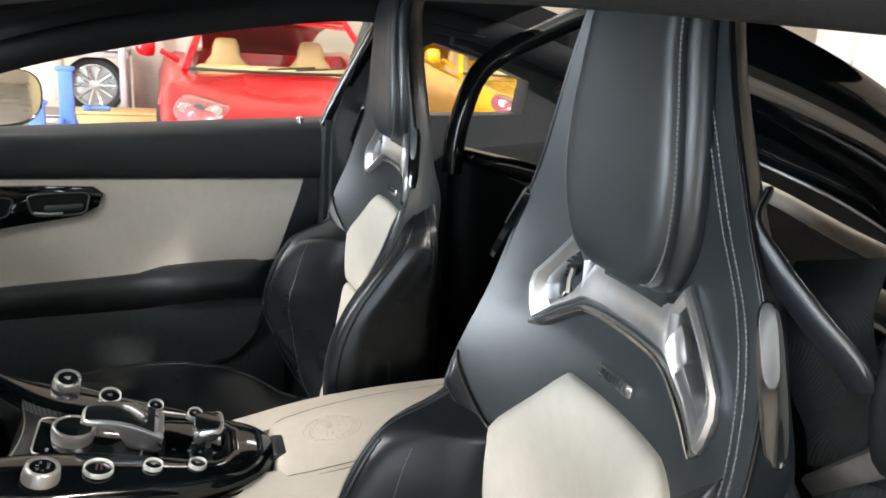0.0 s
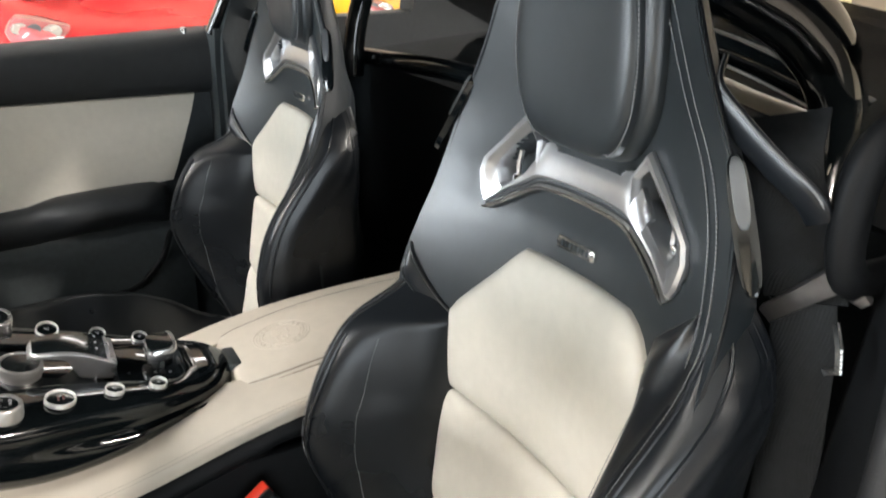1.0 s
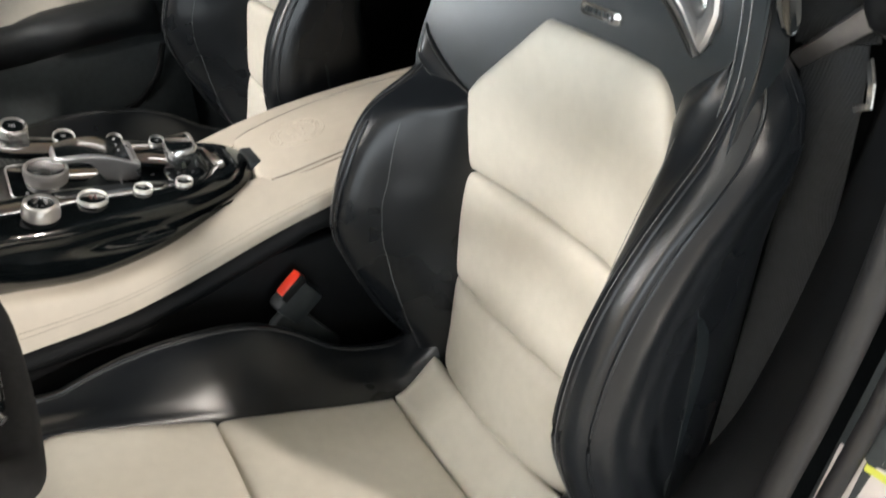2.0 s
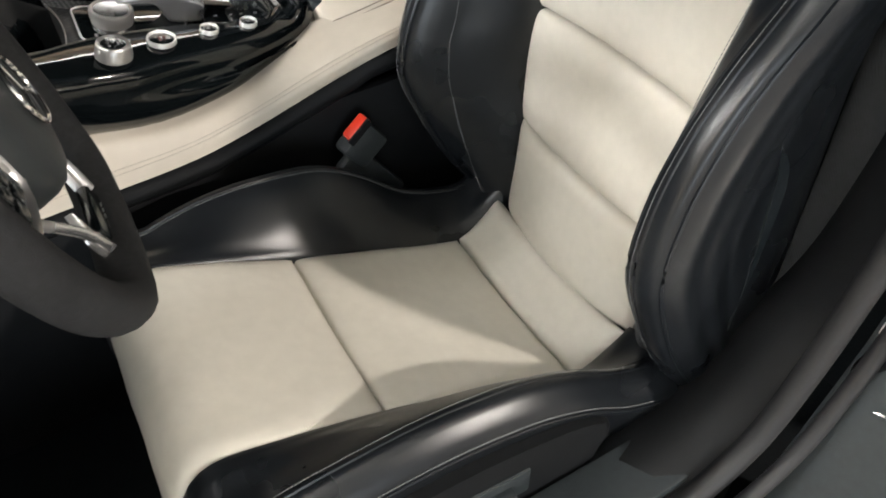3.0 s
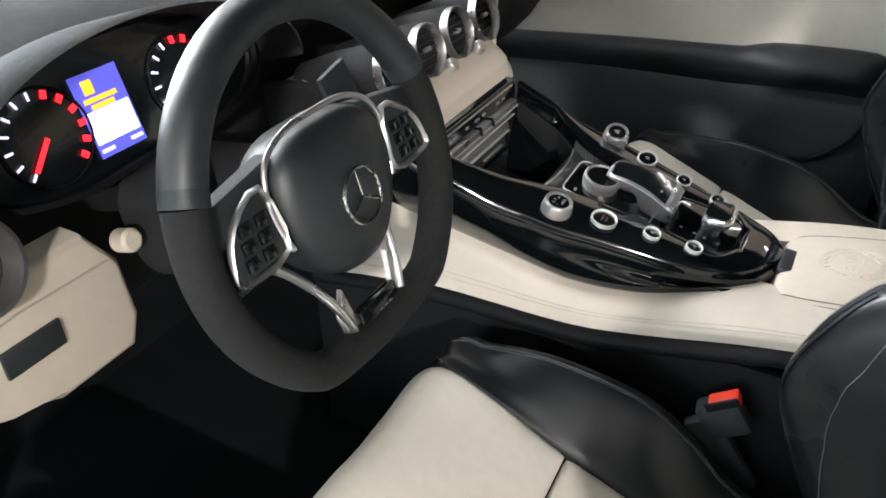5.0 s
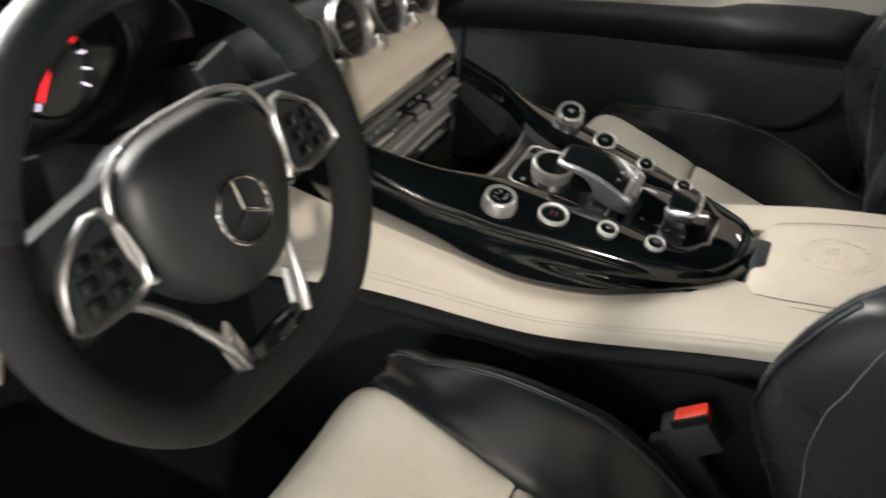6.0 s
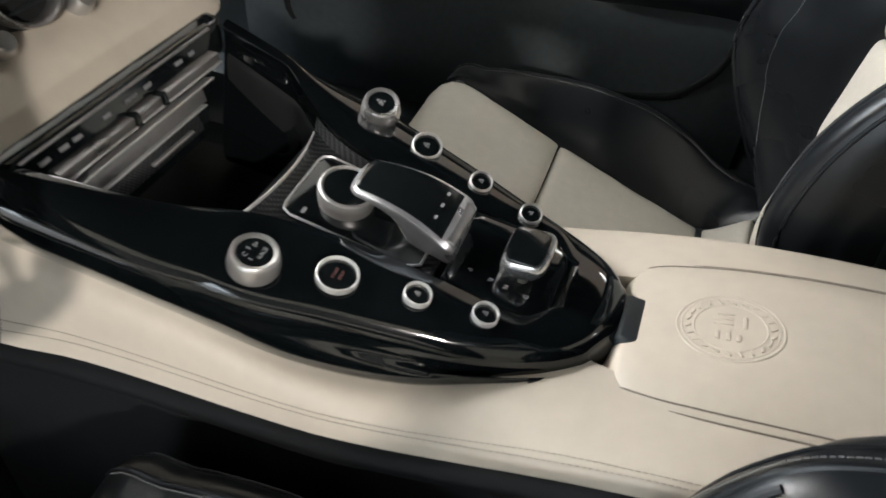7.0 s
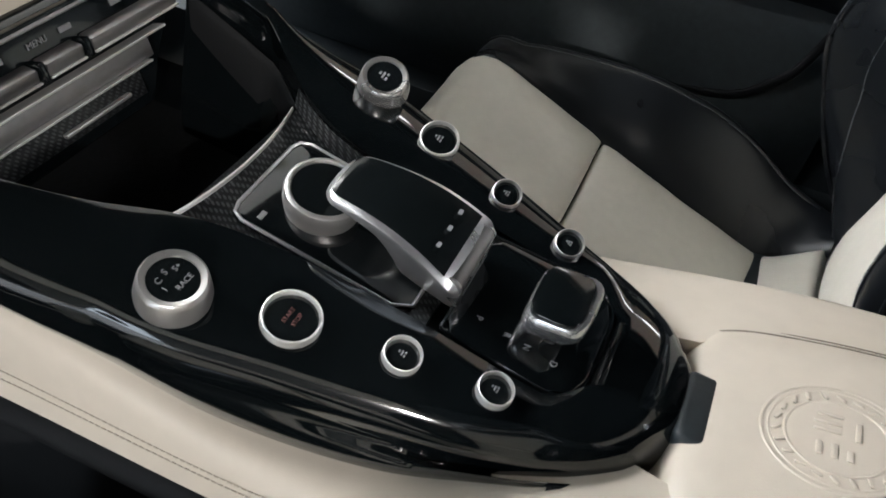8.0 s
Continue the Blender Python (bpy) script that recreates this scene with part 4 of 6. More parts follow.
# the well in the middle lies open in front; two long rails carry the switches, a bridge joins them behind
tray_w = table([(-0.36, 0.136), (-0.25, 0.132), (-0.215, 0.117), (-0.19, 0.103), (-0.165, 0.086), (-0.14, 0.068), (-0.125, 0.060), (-0.105, 0.053), (-0.07, 0.047), (0.0, 0.044), (0.10, 0.043)])


def rail_side(x, s, w, z, lw, lz, mid):
    return [(x, s * mid, z + 0.003), (x, s * (w - 0.008), z - 0.002), (x, s * w, z - 0.014), (x, s * (w - 0.003), z - 0.034), (x, s * ((w + lw) / 2 + 0.003), z * 0.4 + lz * 0.6 - 0.004), (x, s * lw, lz)]


def rail_ring(x, s):
    trim = 0.0 if s < 0 else 0.027 * min(1.0, max(0.0, (-0.11 - x) / 0.15))
    w, z, lw, lz = deck_w(x) - trim, deck_z(x), low_w(x) - trim * 0.6, low_z(x)
    if s < 0:
        w += 0.024 * min(1.0, max(0.0, (-0.13 - x) / 0.11))
    inner = min(tray_w(x), w - 0.018)
    # towards the rear the inner edge closes round the gear gate
    k = min(1.0, max(0.0, (x - 0.066) / 0.0275))
    k = k * k * (3 - 2 * k)
    edge, rise = inner + (w * 0.34 - inner) * k, 0.0012 + 0.0035 * k
    mid = (inner + w) / 2 + (w * 0.62 - (inner + w) / 2) * k
    foot = max(0.0004, min(inner - 0.008, lw - 0.03) * (1 - k))
    first = [(x, s * edge, z - 0.016), (x, s * edge, z + rise - 0.003), (x, s * (edge + 0.002), z + rise)]
    return spline(first + rail_side(x, s, w, z, lw, lz, mid) + [(x, s * (lw + foot) / 2, lz - 0.01), (x, s * foot, lz)], 3, True)


for s in (-1, 1):
    part("switch_rail", loft([rail_ring(x, s) for x in np.linspace(-0.30 if s < 0 else -0.240, 0.0935, 56)]), PIANO, console, "piano black switch rail", 50)
# smooth tail of the deck behind the gear gate
rings = []
for x, drop in [(0.0845, 0.0100), (0.0865, 0.0060), (0.0890, 0.0028), (0.0915, 0.0008)] + [(x, 0.0) for x in np.linspace(0.0935, 0.1412, 26)]:
    w, z, lw, lz = deck_w(x), deck_z(x), low_w(x), low_z(x)
    half = rail_side(x, 1, w, z, lw, lz, w * 0.62)
    top = [(x, 0.0, z + 0.0052 - drop), (x, w * 0.34, z + 0.0047 - drop * (1 if w * 0.34 < 0.045 else 0))]
    right = top[1:] + [half[0]] + half[1:]
    ring = [top[0]] + right + [(x, 0.0, lz - 0.006)] + [(a, -b, c) for a, b, c in right[::-1]]
    rings.append(spline(ring, 3, True))
part("deck_tail", loft(rings), PIANO, console, "smooth gloss black console tail", 60)
rings = []
for x in np.linspace(-0.118, 0.094, 36):
    w, z, lz, lw = deck_w(x), deck_z(x), low_z(x), low_w(x)
    drop = 0.018
    e = tray_w(x) + 0.004
    rings.append([(x, e * math.sin(a), z - drop) for a in np.linspace(-math.pi / 2, math.pi / 2, 15)] + [(x, lw * k, lz - 0.004) for k in (0.9, 0.4, -0.4, -0.9)])
part("bridge", loft(rings), PIANO, console, "piano black console bridge", 50)
rings = []
for x in np.linspace(-0.142, -0.004, 20):
    z = deck_z(x) - 0.0150
    w = tray_w(x) - 0.005
    rings.append([(x + 0.007 * (1 - (y / w) ** 2) * (1 if x < -0.139 else 0), y, z) for y in np.linspace(-w, w, 9)] + [(x, y, z - 0.004) for y in np.linspace(w, -w, 9)])
part("weave_panel", loft(rings), CARBON, console, "dark woven carbon panel", 50)
for s in (-1, 1):
    rings = []
    for x in np.linspace(-0.145, 0.055, 21):
        w, z = tray_w(x) - 0.005, deck_z(x)
        t = min(tray_w(x), deck_w(x) - 0.018) + 0.001
        rings.append([(x, s * w, z - 0.0152), (x, s * (w + t) / 2, z - 0.010), (x, s * t, z - 0.0045), (x, s * (t + 0.002), z - 0.020)])
    part("weave_wall", loft(rings), CARBON, console, "dark woven side facing", 50)
part("tray_floor", box(-0.20, 0, 0.622, 0.20, 0.20, 0.008), SUEDE, console, "deep black storage tray")
part("tray_wall", box(-0.131, 0, 0.650, 0.006, 0.140, 0.055), SUEDE, console)
arc = spline([(-0.143 + 0.008 * (1 - (y / 0.061) ** 2), y, deck_z(-0.142) - 0.0135) for y in np.linspace(-0.061, 0.061, 9)], 3)
part("tray_edge", ribbon(arc, 0.0014, 0.003), SILVER, console, "thin metal tray edge")
# front panel with its row of silver keys
tilt = axes((-0.243, -0.030, 0.760), (0, 1, 0), (0.96, 0, 0.28))
part("key_panel", prism([(-0.108, 0.003), (0.108, 0.003), (0.104, -0.020), (0.072, -0.048), (0.060, -0.072), (-0.090, -0.072), (-0.100, -0.030)], 0.008, tilt @ pose(0, 0, -0.007), 0.002), PIANO, console, "piano black key panel")
part("panel_rim", ribbon([tilt @ Vector((x, 0.0, 0.003)) for x in (-0.104, -0.05, 0.05, 0.104)], 0.0020, 0.003, up=tilt.to_3x3() @ Vector((0, 0, 1))), CHROME, console, "silver panel edge")
# three rocker keys: a long one, a short one and a long one
for a, b in ((-0.089, -0.0125), (-0.0065, 0.0195), (0.0260, 0.0965)):
    placed(part("key", box((a + b) / 2, -0.0200, 0.005, b - a, 0.0085, 0.010, 0.0014, None, pose(0, 0, 0, 16)), BRUSHED, console, "brushed metal rocker key"), tilt)
    placed(part("key_lip", box((a + b) / 2, -0.0250, 0.0085, b - a, 0.0014, 0.004, 0.0005), RING, console, "bright key lip"), tilt)
for y in (-0.0095, 0.0228):
    placed(part("key_gap", box(y, -0.0205, 0.006, 0.0045, 0.011, 0.010, 0.001), PIANO, console), tilt)
for y, w in ((-0.087, 0.009), (-0.069, 0.008), (-0.056, 0.008), (-0.026, 0.007), (0.020, 0.008), (0.059, 0.009), (0.076, 0.007)):
    placed(part("key_mark", box(y, -0.0085, 0.0016, w, 0.0030, 0.001), DIM_PRINT, console), tilt)
letters("MENU", 0.0048, tilt @ pose(0.000, -0.0085, 0.0022), console, DIM_PRINT)
placed(part("key_ledge", box(-0.004, -0.0310, 0.007, 0.166, 0.0018, 0.010, 0.0007), RING, console, "silver ledge under the keys"), tilt)
placed(part("silver_strip", box(-0.010, -0.0390, 0.003, 0.154, 0.0125, 0.007, 0.0012), BRUSHED, console, "brushed metal strip"), tilt)
placed(part("key_ledge", box(-0.012, -0.0462, 0.006, 0.148, 0.0016, 0.007, 0.0006), RING, console, "thin bright ledge"), tilt)
placed(part("weave_strip", box(-0.016, -0.0560, 0.001, 0.140, 0.016, 0.005, 0.001), CARBON, console, "dark woven strip"), tilt)
placed(part("slot_lip", box(0.014, -0.0580, 0.004, 0.052, 0.0028, 0.005, 0.0011), SILVER, console, "silver slot lip"), tilt)
# straight gloss rim in front of the keys, leaning to the rear
rings = []
for y, k in ((-0.152, 0.6), (-0.148, 0.9), (-0.142, 1.0), (-0.05, 1.0), (0.05, 1.0), (0.090, 1.0), (0.097, 0.9), (0.101, 0.6)):
    rings.append([(-0.2545 + x * k, y, 0.752 + z * k) for x, z in ((-0.011, -0.020), (-0.010, 0.0085), (-0.0075, 0.0118), (-0.004, 0.0122), (0.0085, 0.0095), (0.0112, 0.0070), (0.0112, -0.020))])
part("front_frame", loft(rings), PIANO, console, "piano black front rim", 50)
# matt lining added to the deep tray to hide reflections on its gloss walls
for s in (-1, 1):
    rings = []
    for x in np.linspace(-0.236, -0.136, 16):
        w, z = min(tray_w(x), 0.092 if s > 0 else 1) - 0.0015, deck_z(x) - 0.020
        rings.append([(x, s * w, z), (x, s * (w - 0.004), z - 0.004), (x, s * min(w - 0.010, low_w(x) - 0.024), 0.632), (x, s * min(w, low_w(x) - 0.020), 0.632)])
    part("added_tray_lining", loft(rings), GREY_PLASTIC, console, "matt black lining added to keep the tray dark", 50)
# cream leather flanks
for s in (-1, 1):
    rings = []
    for x in np.linspace(-0.44 if s < 0 else -0.03, 0.50, 48 if s < 0 else 30):
        lw, lz = (low_w(x), low_z(x)) if x < 0.14 else (0.012, 0.63)
        bz = table([(-0.44, 0.530), (-0.36, 0.540), (-0.26, 0.560), (-0.07, 0.568), (0.0, 0.580), (0.124, 0.612), (0.20, 0.627), (0.30, 0.636), (0.5, 0.642)])(x)
        bw = 0.127
        tw = table([(-0.44, 0.110), (-0.16, 0.104), (-0.08, 0.100), (0.0, 0.090), (0.06, 0.075), (0.10, 0.055), (0.125, 0.046), (0.16, 0.061), (0.22, 0.066), (0.5, 0.069)])(x)
        tz = table([(-0.44, 0.690), (-0.36, 0.664), (-0.16, 0.627), (-0.08, 0.611), (0.0, 0.614), (0.06, 0.630), (0.10, 0.639), (0.13, 0.643), (0.15, 0.646), (0.17, 0.649), (0.25, 0.661), (0.32, 0.668), (0.40, 0.670), (0.5, 0.668)])(x)
        rings.append([(x, s * tw, tz - 0.03), (x, s * tw, tz)] + [tuple(p) for p in spline([(x, s * tw, tz), (x, s * (tw * 0.45 + bw * 0.55), tz * 0.72 + bz * 0.28 + 0.0030 + 0.0030 * min(1.0, max(0.0, (0.16 - x) / 0.08))), (x, s * (bw - 0.003), bz + 0.016), (x, s * bw, bz)], 5)] + [(x, s * (bw - 0.012), bz - 0.008), (x, s * 0.05, bz - 0.01)])
    part("cream_flank", loft(rings), BEIGE_TRIM, console, "cream leather console flank", 60)
    for row in (11, 12) if s < 0 else ():
        part("seam", stitches([Vector(r[row]) + Vector((0, s * 0.0004, 0.0003)) for r in rings[2:-9]], 0.0032, 0.0012, r=0.00045), THREAD_BEIGE, console)
    part("tunnel_side", box(0.03, s * 0.112, 0.40, 0.96, 0.02, 0.36, 0.006), GREY_PLASTIC, console, "black tunnel side trim")
    part("tunnel_edge", ribbon(spline([(-0.44, s * 0.124, 0.515), (-0.26, s * 0.124, 0.545), (-0.07, s * 0.124, 0.553), (0.0, s * 0.124, 0.565), (0.124, s * 0.124, 0.597), (0.20, s * 0.124, 0.611), (0.5, s * 0.124, 0.615)], 6), 0.02, 0.028), GREY_PLASTIC, console, "black edge trim", 60)
# armrest lid
lid_w = table([(0.128, 0.040), (0.131, 0.052), (0.136, 0.062), (0.143, 0.068), (0.17, 0.0745), (0.23, 0.0785), (0.52, 0.081)])
lid_z = table([(0.128, 0.634), (0.138, 0.648), (0.17, 0.657), (0.25, 0.670), (0.32, 0.676), (0.40, 0.678), (0.52, 0.675)])
rings = []
for x in list(np.linspace(0.128, 0.15, 12)) + list(np.linspace(0.153, 0.27, 40)) + list(np.linspace(0.28, 0.52, 12)):
    w, z = lid_w(x), lid_z(x)
    rings.append([(x, w * q, z - 0.0105 * abs(q) ** 5) for q in np.linspace(-1, 1, 23)] + [(x, w * 0.985, z - 0.025), (x, -w * 0.985, z - 0.025)])
lid = part("armrest_lid", loft(rings), BEIGE_TRIM, console, "cream leather armrest lid", 60)
gap = [(x, lid_w(x) * 0.997, lid_z(x) - 0.0104) for x in np.linspace(0.45, 0.1285, 40)]
part("lid_gap", tube(gap + [(x, -y, z) for x, y, z in gap[::-1]], 0.0008, seg=8), GROOVE, console, "fine gap round the lid")


def lid_pose(u, v, turn=0.0):
    """A pose on the lid, u across to the near side and v to the front of the mark's middle."""
    x = 0.206 - v
    slope = (lid_z(x + 0.005) - lid_z(x - 0.005)) / 0.01
    return axes((x, 0.001 - u, lid_z(x)), (0, -1, 0), (-slope, 0, 1)) @ pose(0, 0, 0, 0, 0, turn)


for r, q in ((0.0325, 0.0012), (0.0296, 0.0008), (0.0225, 0.0010)):
    loop = [lid_pose(r * math.cos(a), r * 1.08 * math.sin(a)).translation - Vector((0, 0, 0.0001)) for a in np.linspace(0, 2 * math.pi, 56)[:-1]]
    part("embossed_ring", tube(loop, q, seg=6, closed=True, flat=0.6), BEIGE_TRIM, lid)
for u, v, w, h in ((-0.013, 0.004, 0.0022, 0.012), (-0.008, 0.005, 0.0022, 0.013), (-0.003, 0.005, 0.0022, 0.013), (0.009, 0.001, 0.009, 0.003), (0.010, -0.006, 0.007, 0.003), (0.009, 0.008, 0.008, 0.003), (-0.006, -0.009, 0.012, 0.003)):
    placed(part("embossed_mark", box(0, 0, 0.0001, w, h, 0.0014, 0.0005), BEIGE_TRIM, lid), lid_pose(u, v))
for k in range(22):
    a = 2 * math.pi * k / 22
    placed(part("embossed_leaf", box(0, 0, 0.0003, 0.0052, 0.0018, 0.0014, 0.0004), BEIGE_TRIM, lid), lid_pose(0.0260 * math.cos(a), 0.0281 * math.sin(a), math.degrees(a) + 50))
for s in (-1, 1):
    edge = [(x, s * lid_w(x) * 0.93, lid_z(x) - 0.0072) for x in list(np.linspace(0.136, 0.17, 14)) + list(np.linspace(0.18, 0.50, 12))]
    part("lid_seam", tube(edge, 0.0007, seg=6), GROOVE, console)
part("lid_latch", box(0.1405, -0.004, 0.6465, 0.017, 0.047, 0.013, 0.004, None, pose(0, 0, 0, 0, 6, 0), 3), PLASTIC, console, "black lid latch")


# round switches
def deck_pose(x, y, s):
    d = (deck_z(x + 0.01) - deck_z(x - 0.01)) / 0.02
    return axes((x, y, deck_z(x) + 0.0035), (-1, 0, -d), (-d, -0.38 if s > 0 else -0.10, 1))


def round_switch(x, y, s, r, knob, marks):
    m = deck_pose(x, y, s)
    if knob:
        body = part("rotary_switch", revolve([(r * 1.06, 0), (r * 1.08, 0.004), (r * 1.0, 0.012), (r * 0.97, 0.0145), (r * 0.90, 0.0155), (r * 0.74, 0.0148), (r * 0.72, 0.0138)], m, 40), SILVER, console, "silver rotary switch")
        cap = part("cap", revolve([(r * 0.72, 0.012), (r * 0.72, 0.0140), (r * 0.4, 0.0143), (0.001, 0.0143)], m, 32), DARK_GLASS, body, "black glass cap")
        h = 0.0145
    else:
        body = part("push_switch", revolve([(r * 1.02, 0), (r * 1.02, 0.003), (r * 0.99, 0.0050), (r * 0.94, 0.0053), (r * 0.88, 0.0035), (r * 0.87, 0.001)], m, 40), RING, console, "round switch with a chrome ring")
        cap = part("cap", revolve([(r * 0.88, 0), (r * 0.88, 0.0025), (r * 0.6, 0.0034), (0.001, 0.0038)], m, 32), DARK_GLASS, body, "black glass cap")
        h = 0.0037
    for text, tx, ty, size in marks:
        up = m @ pose(tx * r, ty * r, h + 0.0003, 0, 0, -90)
        if text == "-":
            placed(part("mark", box(0, 0, 0, size * r, 0.09 * r, 0.0004), DIM_PRINT, body), up)
        else:
            letters(text, size * r, up, body, DIM_RED if text in ("START", "STOP") else DIM_PRINT)
    return body


MODES = [("C", 0.25, 0.3, 0.27), ("S", 0.3, -0.02, 0.27), ("S+", 0.15, -0.35, 0.25), ("I", -0.05, 0.40, 0.27), ("RACE", -0.3, -0.1, 0.25)]
ICON = [("-", 0.06, 0.0, 0.30), ("-", -0.10, 0.10, 0.16), ("-", -0.10, -0.12, 0.12), ("-", 0.22, -0.04, 0.14)]
XS, YS = (-0.102, -0.052, 0.0, 0.0455), (0.104, 0.084, 0.070, 0.0595)
for k in range(4):
    for s in (-1, 1):
        r = (0.0165, 0.0147, 0.0098, 0.0094)[k] if s < 0 else (0.0156, 0.0124, 0.0092, 0.0090)[k]
        marks = MODES if (k == 0 and s < 0) else ([("START", 0.12, 0, 0.22), ("STOP", -0.20, 0, 0.22)] if (k == 1 and s < 0) else ICON)
        round_switch(XS[k], s * YS[k], s, r, k == 0, marks)

# hand controller: bezel, dial and the touch pad that arches over it
ctl = deck_pose(-0.040, -0.001, 0) @ pose(0, 0, -0.016)


def C(x, y, z):
    """Rearwards, to the right and up on the deck."""
    return ctl @ Vector((-x, -y, z))


plate = [(-0.081, -0.026), (-0.079, -0.032), (-0.073, -0.035), (0.02, -0.034), (0.03, -0.028), (0.03, 0.028), (0.02, 0.034), (-0.073, 0.035), (-0.079, 0.032), (-0.081, 0.026)]
controller = part("controller_plate", prism([(-x, -y) for x, y in plate], 0.004, ctl, 0.001), PIANO, console, "gloss black controller plate")
part("plate_rim", ribbon([C(x, y, 0.004) for x, y in plate], 0.0022, 0.0025, up=ctl.to_3x3() @ Vector((0, 0, 1)), closed=True), CHROME, controller, "chrome plate rim")
part("dial", revolve([(0.0215, 0.004), (0.0218, 0.009), (0.0228, 0.011), (0.0228, 0.0165), (0.0222, 0.0190), (0.0208, 0.0200), (0.0196, 0.0200), (0.0188, 0.0188), (0.0186, 0.0170), (0.0005, 0.0170)], axes(C(-0.044, 0, 0), ctl.to_3x3() @ Vector((1, 0, 0)), ctl.to_3x3() @ Vector((0, 0, 1))), 44), SILVER, controller, "silver rotary dial")
part("dial_cap", revolve([(0.0184, 0.0165), (0.0183, 0.0186), (0.0005, 0.0190)], axes(C(-0.044, 0, 0), ctl.to_3x3() @ Vector((1, 0, 0)), ctl.to_3x3() @ Vector((0, 0, 1))), 40), DARK_GLASS, controller, "black dial cap")
# touch pad
rings, skin = [], []
pad_drop = table([(-0.038, 0.0075), (-0.02, 0.0090), (-0.004, 0.0120), (0.003, 0.0190), (0.009, 0.0300), (0.015, 0.0360), (0.05, 0.0300)])
for k in list(np.linspace(0, 0.12, 7)) + list(np.linspace(0.15, 0.9, 24)) + list(np.linspace(0.92, 1.0, 6)):
    x = -0.0385 + 0.0885 * k
    w = 0.0185 + 0.0095 * k ** 0.9
    w *= (1 - 0.42 * (1 - k / 0.12) ** 2.6 if k < 0.12 else 1) * (1 - 0.22 * ((k - 0.9) / 0.1) ** 2 if k > 0.9 else 1)
    h = 0.0385 + 0.0060 * math.sin(math.pi * k) - 0.0080 * k ** 2.4 - (0.003 * (1 - k / 0.06) ** 2 if k < 0.06 else 0) - (0.004 * ((k - 0.92) / 0.08) ** 2 if k > 0.92 else 0)
    zb = max(0.0042, h - pad_drop(x))
    foot = min(1.0, max(0.0, (h - zb - 0.010) / 0.02))
    wb = w * (1 - 0.42 * foot) - 0.0035 * (1 - foot)
    rings.append(spline([C(x, -w, h - 0.0050), C(x, -w + 0.0022, h - 0.0010), C(x, 0, h + 0.0002), C(x, w - 0.0022, h - 0.0010), C(x, w, h - 0.0050), C(x, (w + wb) / 2 + 0.0004, (h - 0.005 + zb) / 2), C(x, wb, zb), C(x, 0, zb), C(x, -wb, zb), C(x, -(w + wb) / 2 - 0.0004, (h - 0.005 + zb) / 2)], 3, True))
    if 0.02 < k < 0.87:
        e = w - 0.0030
        skin.append([C(x, e * q, h + 0.0011 - 0.0010 * q * q) for q in np.linspace(-1, 1, 11)] + [C(x, e * q, h - 0.004) for q in (0.9, -0.9)])
pad = part("touch_pad", loft(rings), CHROME, console, "satin silver hand rest with touch pad", 50)
part("pad_surface", loft(skin), DARK_GLASS, pad, "black touch surface", 50)
roller = part("thumb_roller", tube([C(0.0430, y, 0.0275) for y in np.linspace(-0.0205, 0.0205, 8)], 0.0062, seg=18), BRUSHED, pad, "knurled chrome roller")
for y in (-0.0216, 0.0216):
    part("roller_end", tube([C(0.0430, y - 0.0008, 0.0275), C(0.0430, y + 0.0008, 0.0275)], 0.0066, seg=18), CHROME, roller)
for n, y in enumerate((-0.013, 0.0, 0.013)):
    placed(part("pad_mark", box(0, 0, 0, 0.0022, 0.0035, 0.0005), DIM_PRINT, pad), axes(C(0.028, y, 0.0420), ctl.to_3x3() @ Vector((1, 0, 0)), ctl.to_3x3() @ Vector((0.08, 0, 1))))
placed(part("plate_mark", box(0, 0, 0, 0.003, 0.006, 0.0004), DIM_PRINT, controller), axes(C(-0.066, -0.026, 0.0043), ctl.to_3x3() @ Vector((1, 0, 0)), ctl.to_3x3() @ Vector((0, 0, 1))))

# gear selector
gate = [(0.030, -0.030), (0.036, -0.038), (0.090, -0.041), (0.104, -0.036), (0.110, -0.022), (0.110, 0.018), (0.104, 0.032), (0.090, 0.038), (0.036, 0.036), (0.030, 0.028)]
g = deck_pose(0.056, 0.003, 0) @ pose(0, 0, -0.0085)


def G(x, y, z):
    return g @ Vector((-(x - 0.08), -y, z))


gate_part = part("gear_gate", prism([(-(x - 0.08), -y) for x, y in gate], 0.005, g, 0.002), PIANO, console, "gloss black gear gate")
rings = []
for k, (h, a, b, sh) in enumerate(((0.003, 0.006, 0.008, 0.000), (0.012, 0.007, 0.009, -0.004), (0.0185, 0.014, 0.017, -0.002), (0.0265, 0.0165, 0.0205, -0.001), (0.0325, 0.0165, 0.0205, -0.001), (0.0355, 0.0150, 0.0190, -0.001))):
    rings.append([G(0.081 + sh + x, y - 0.006, h + x * 0.25) for x, y in superellipse(a, b, 4.5, 32)])
lever = part("gear_lever", loft(rings), CHROME, gate_part, "satin chrome gear lever", 50)
part("lever_cap", prism([(y, x) for x, y in superellipse(0.0138, 0.0180, 4.5, 32)], 0.0022, axes(G(0.0785, -0.006, 0.0348), ctl.to_3x3() @ Vector((0, 1, 0)), ctl.to_3x3() @ Vector((0.22, 0, 1))), 0.001), DARK_GLASS, lever, "black lever cap")
part("gate_rim", tube(spline([G(x, y, 0.0046) for x, y in gate], 3, True), 0.0010, seg=6, closed=True), PIANO, gate_part)
for text, x in (("P", 0.045), ("R", 0.062), ("N", 0.074), ("D", 0.090)):
    letters(text, 0.0055, axes(G(x, -0.021 - 0.08 * (x - 0.045), 0.0054), (0, -1, 0), (0, 0, 1)), gate_part, DIM_PRINT)

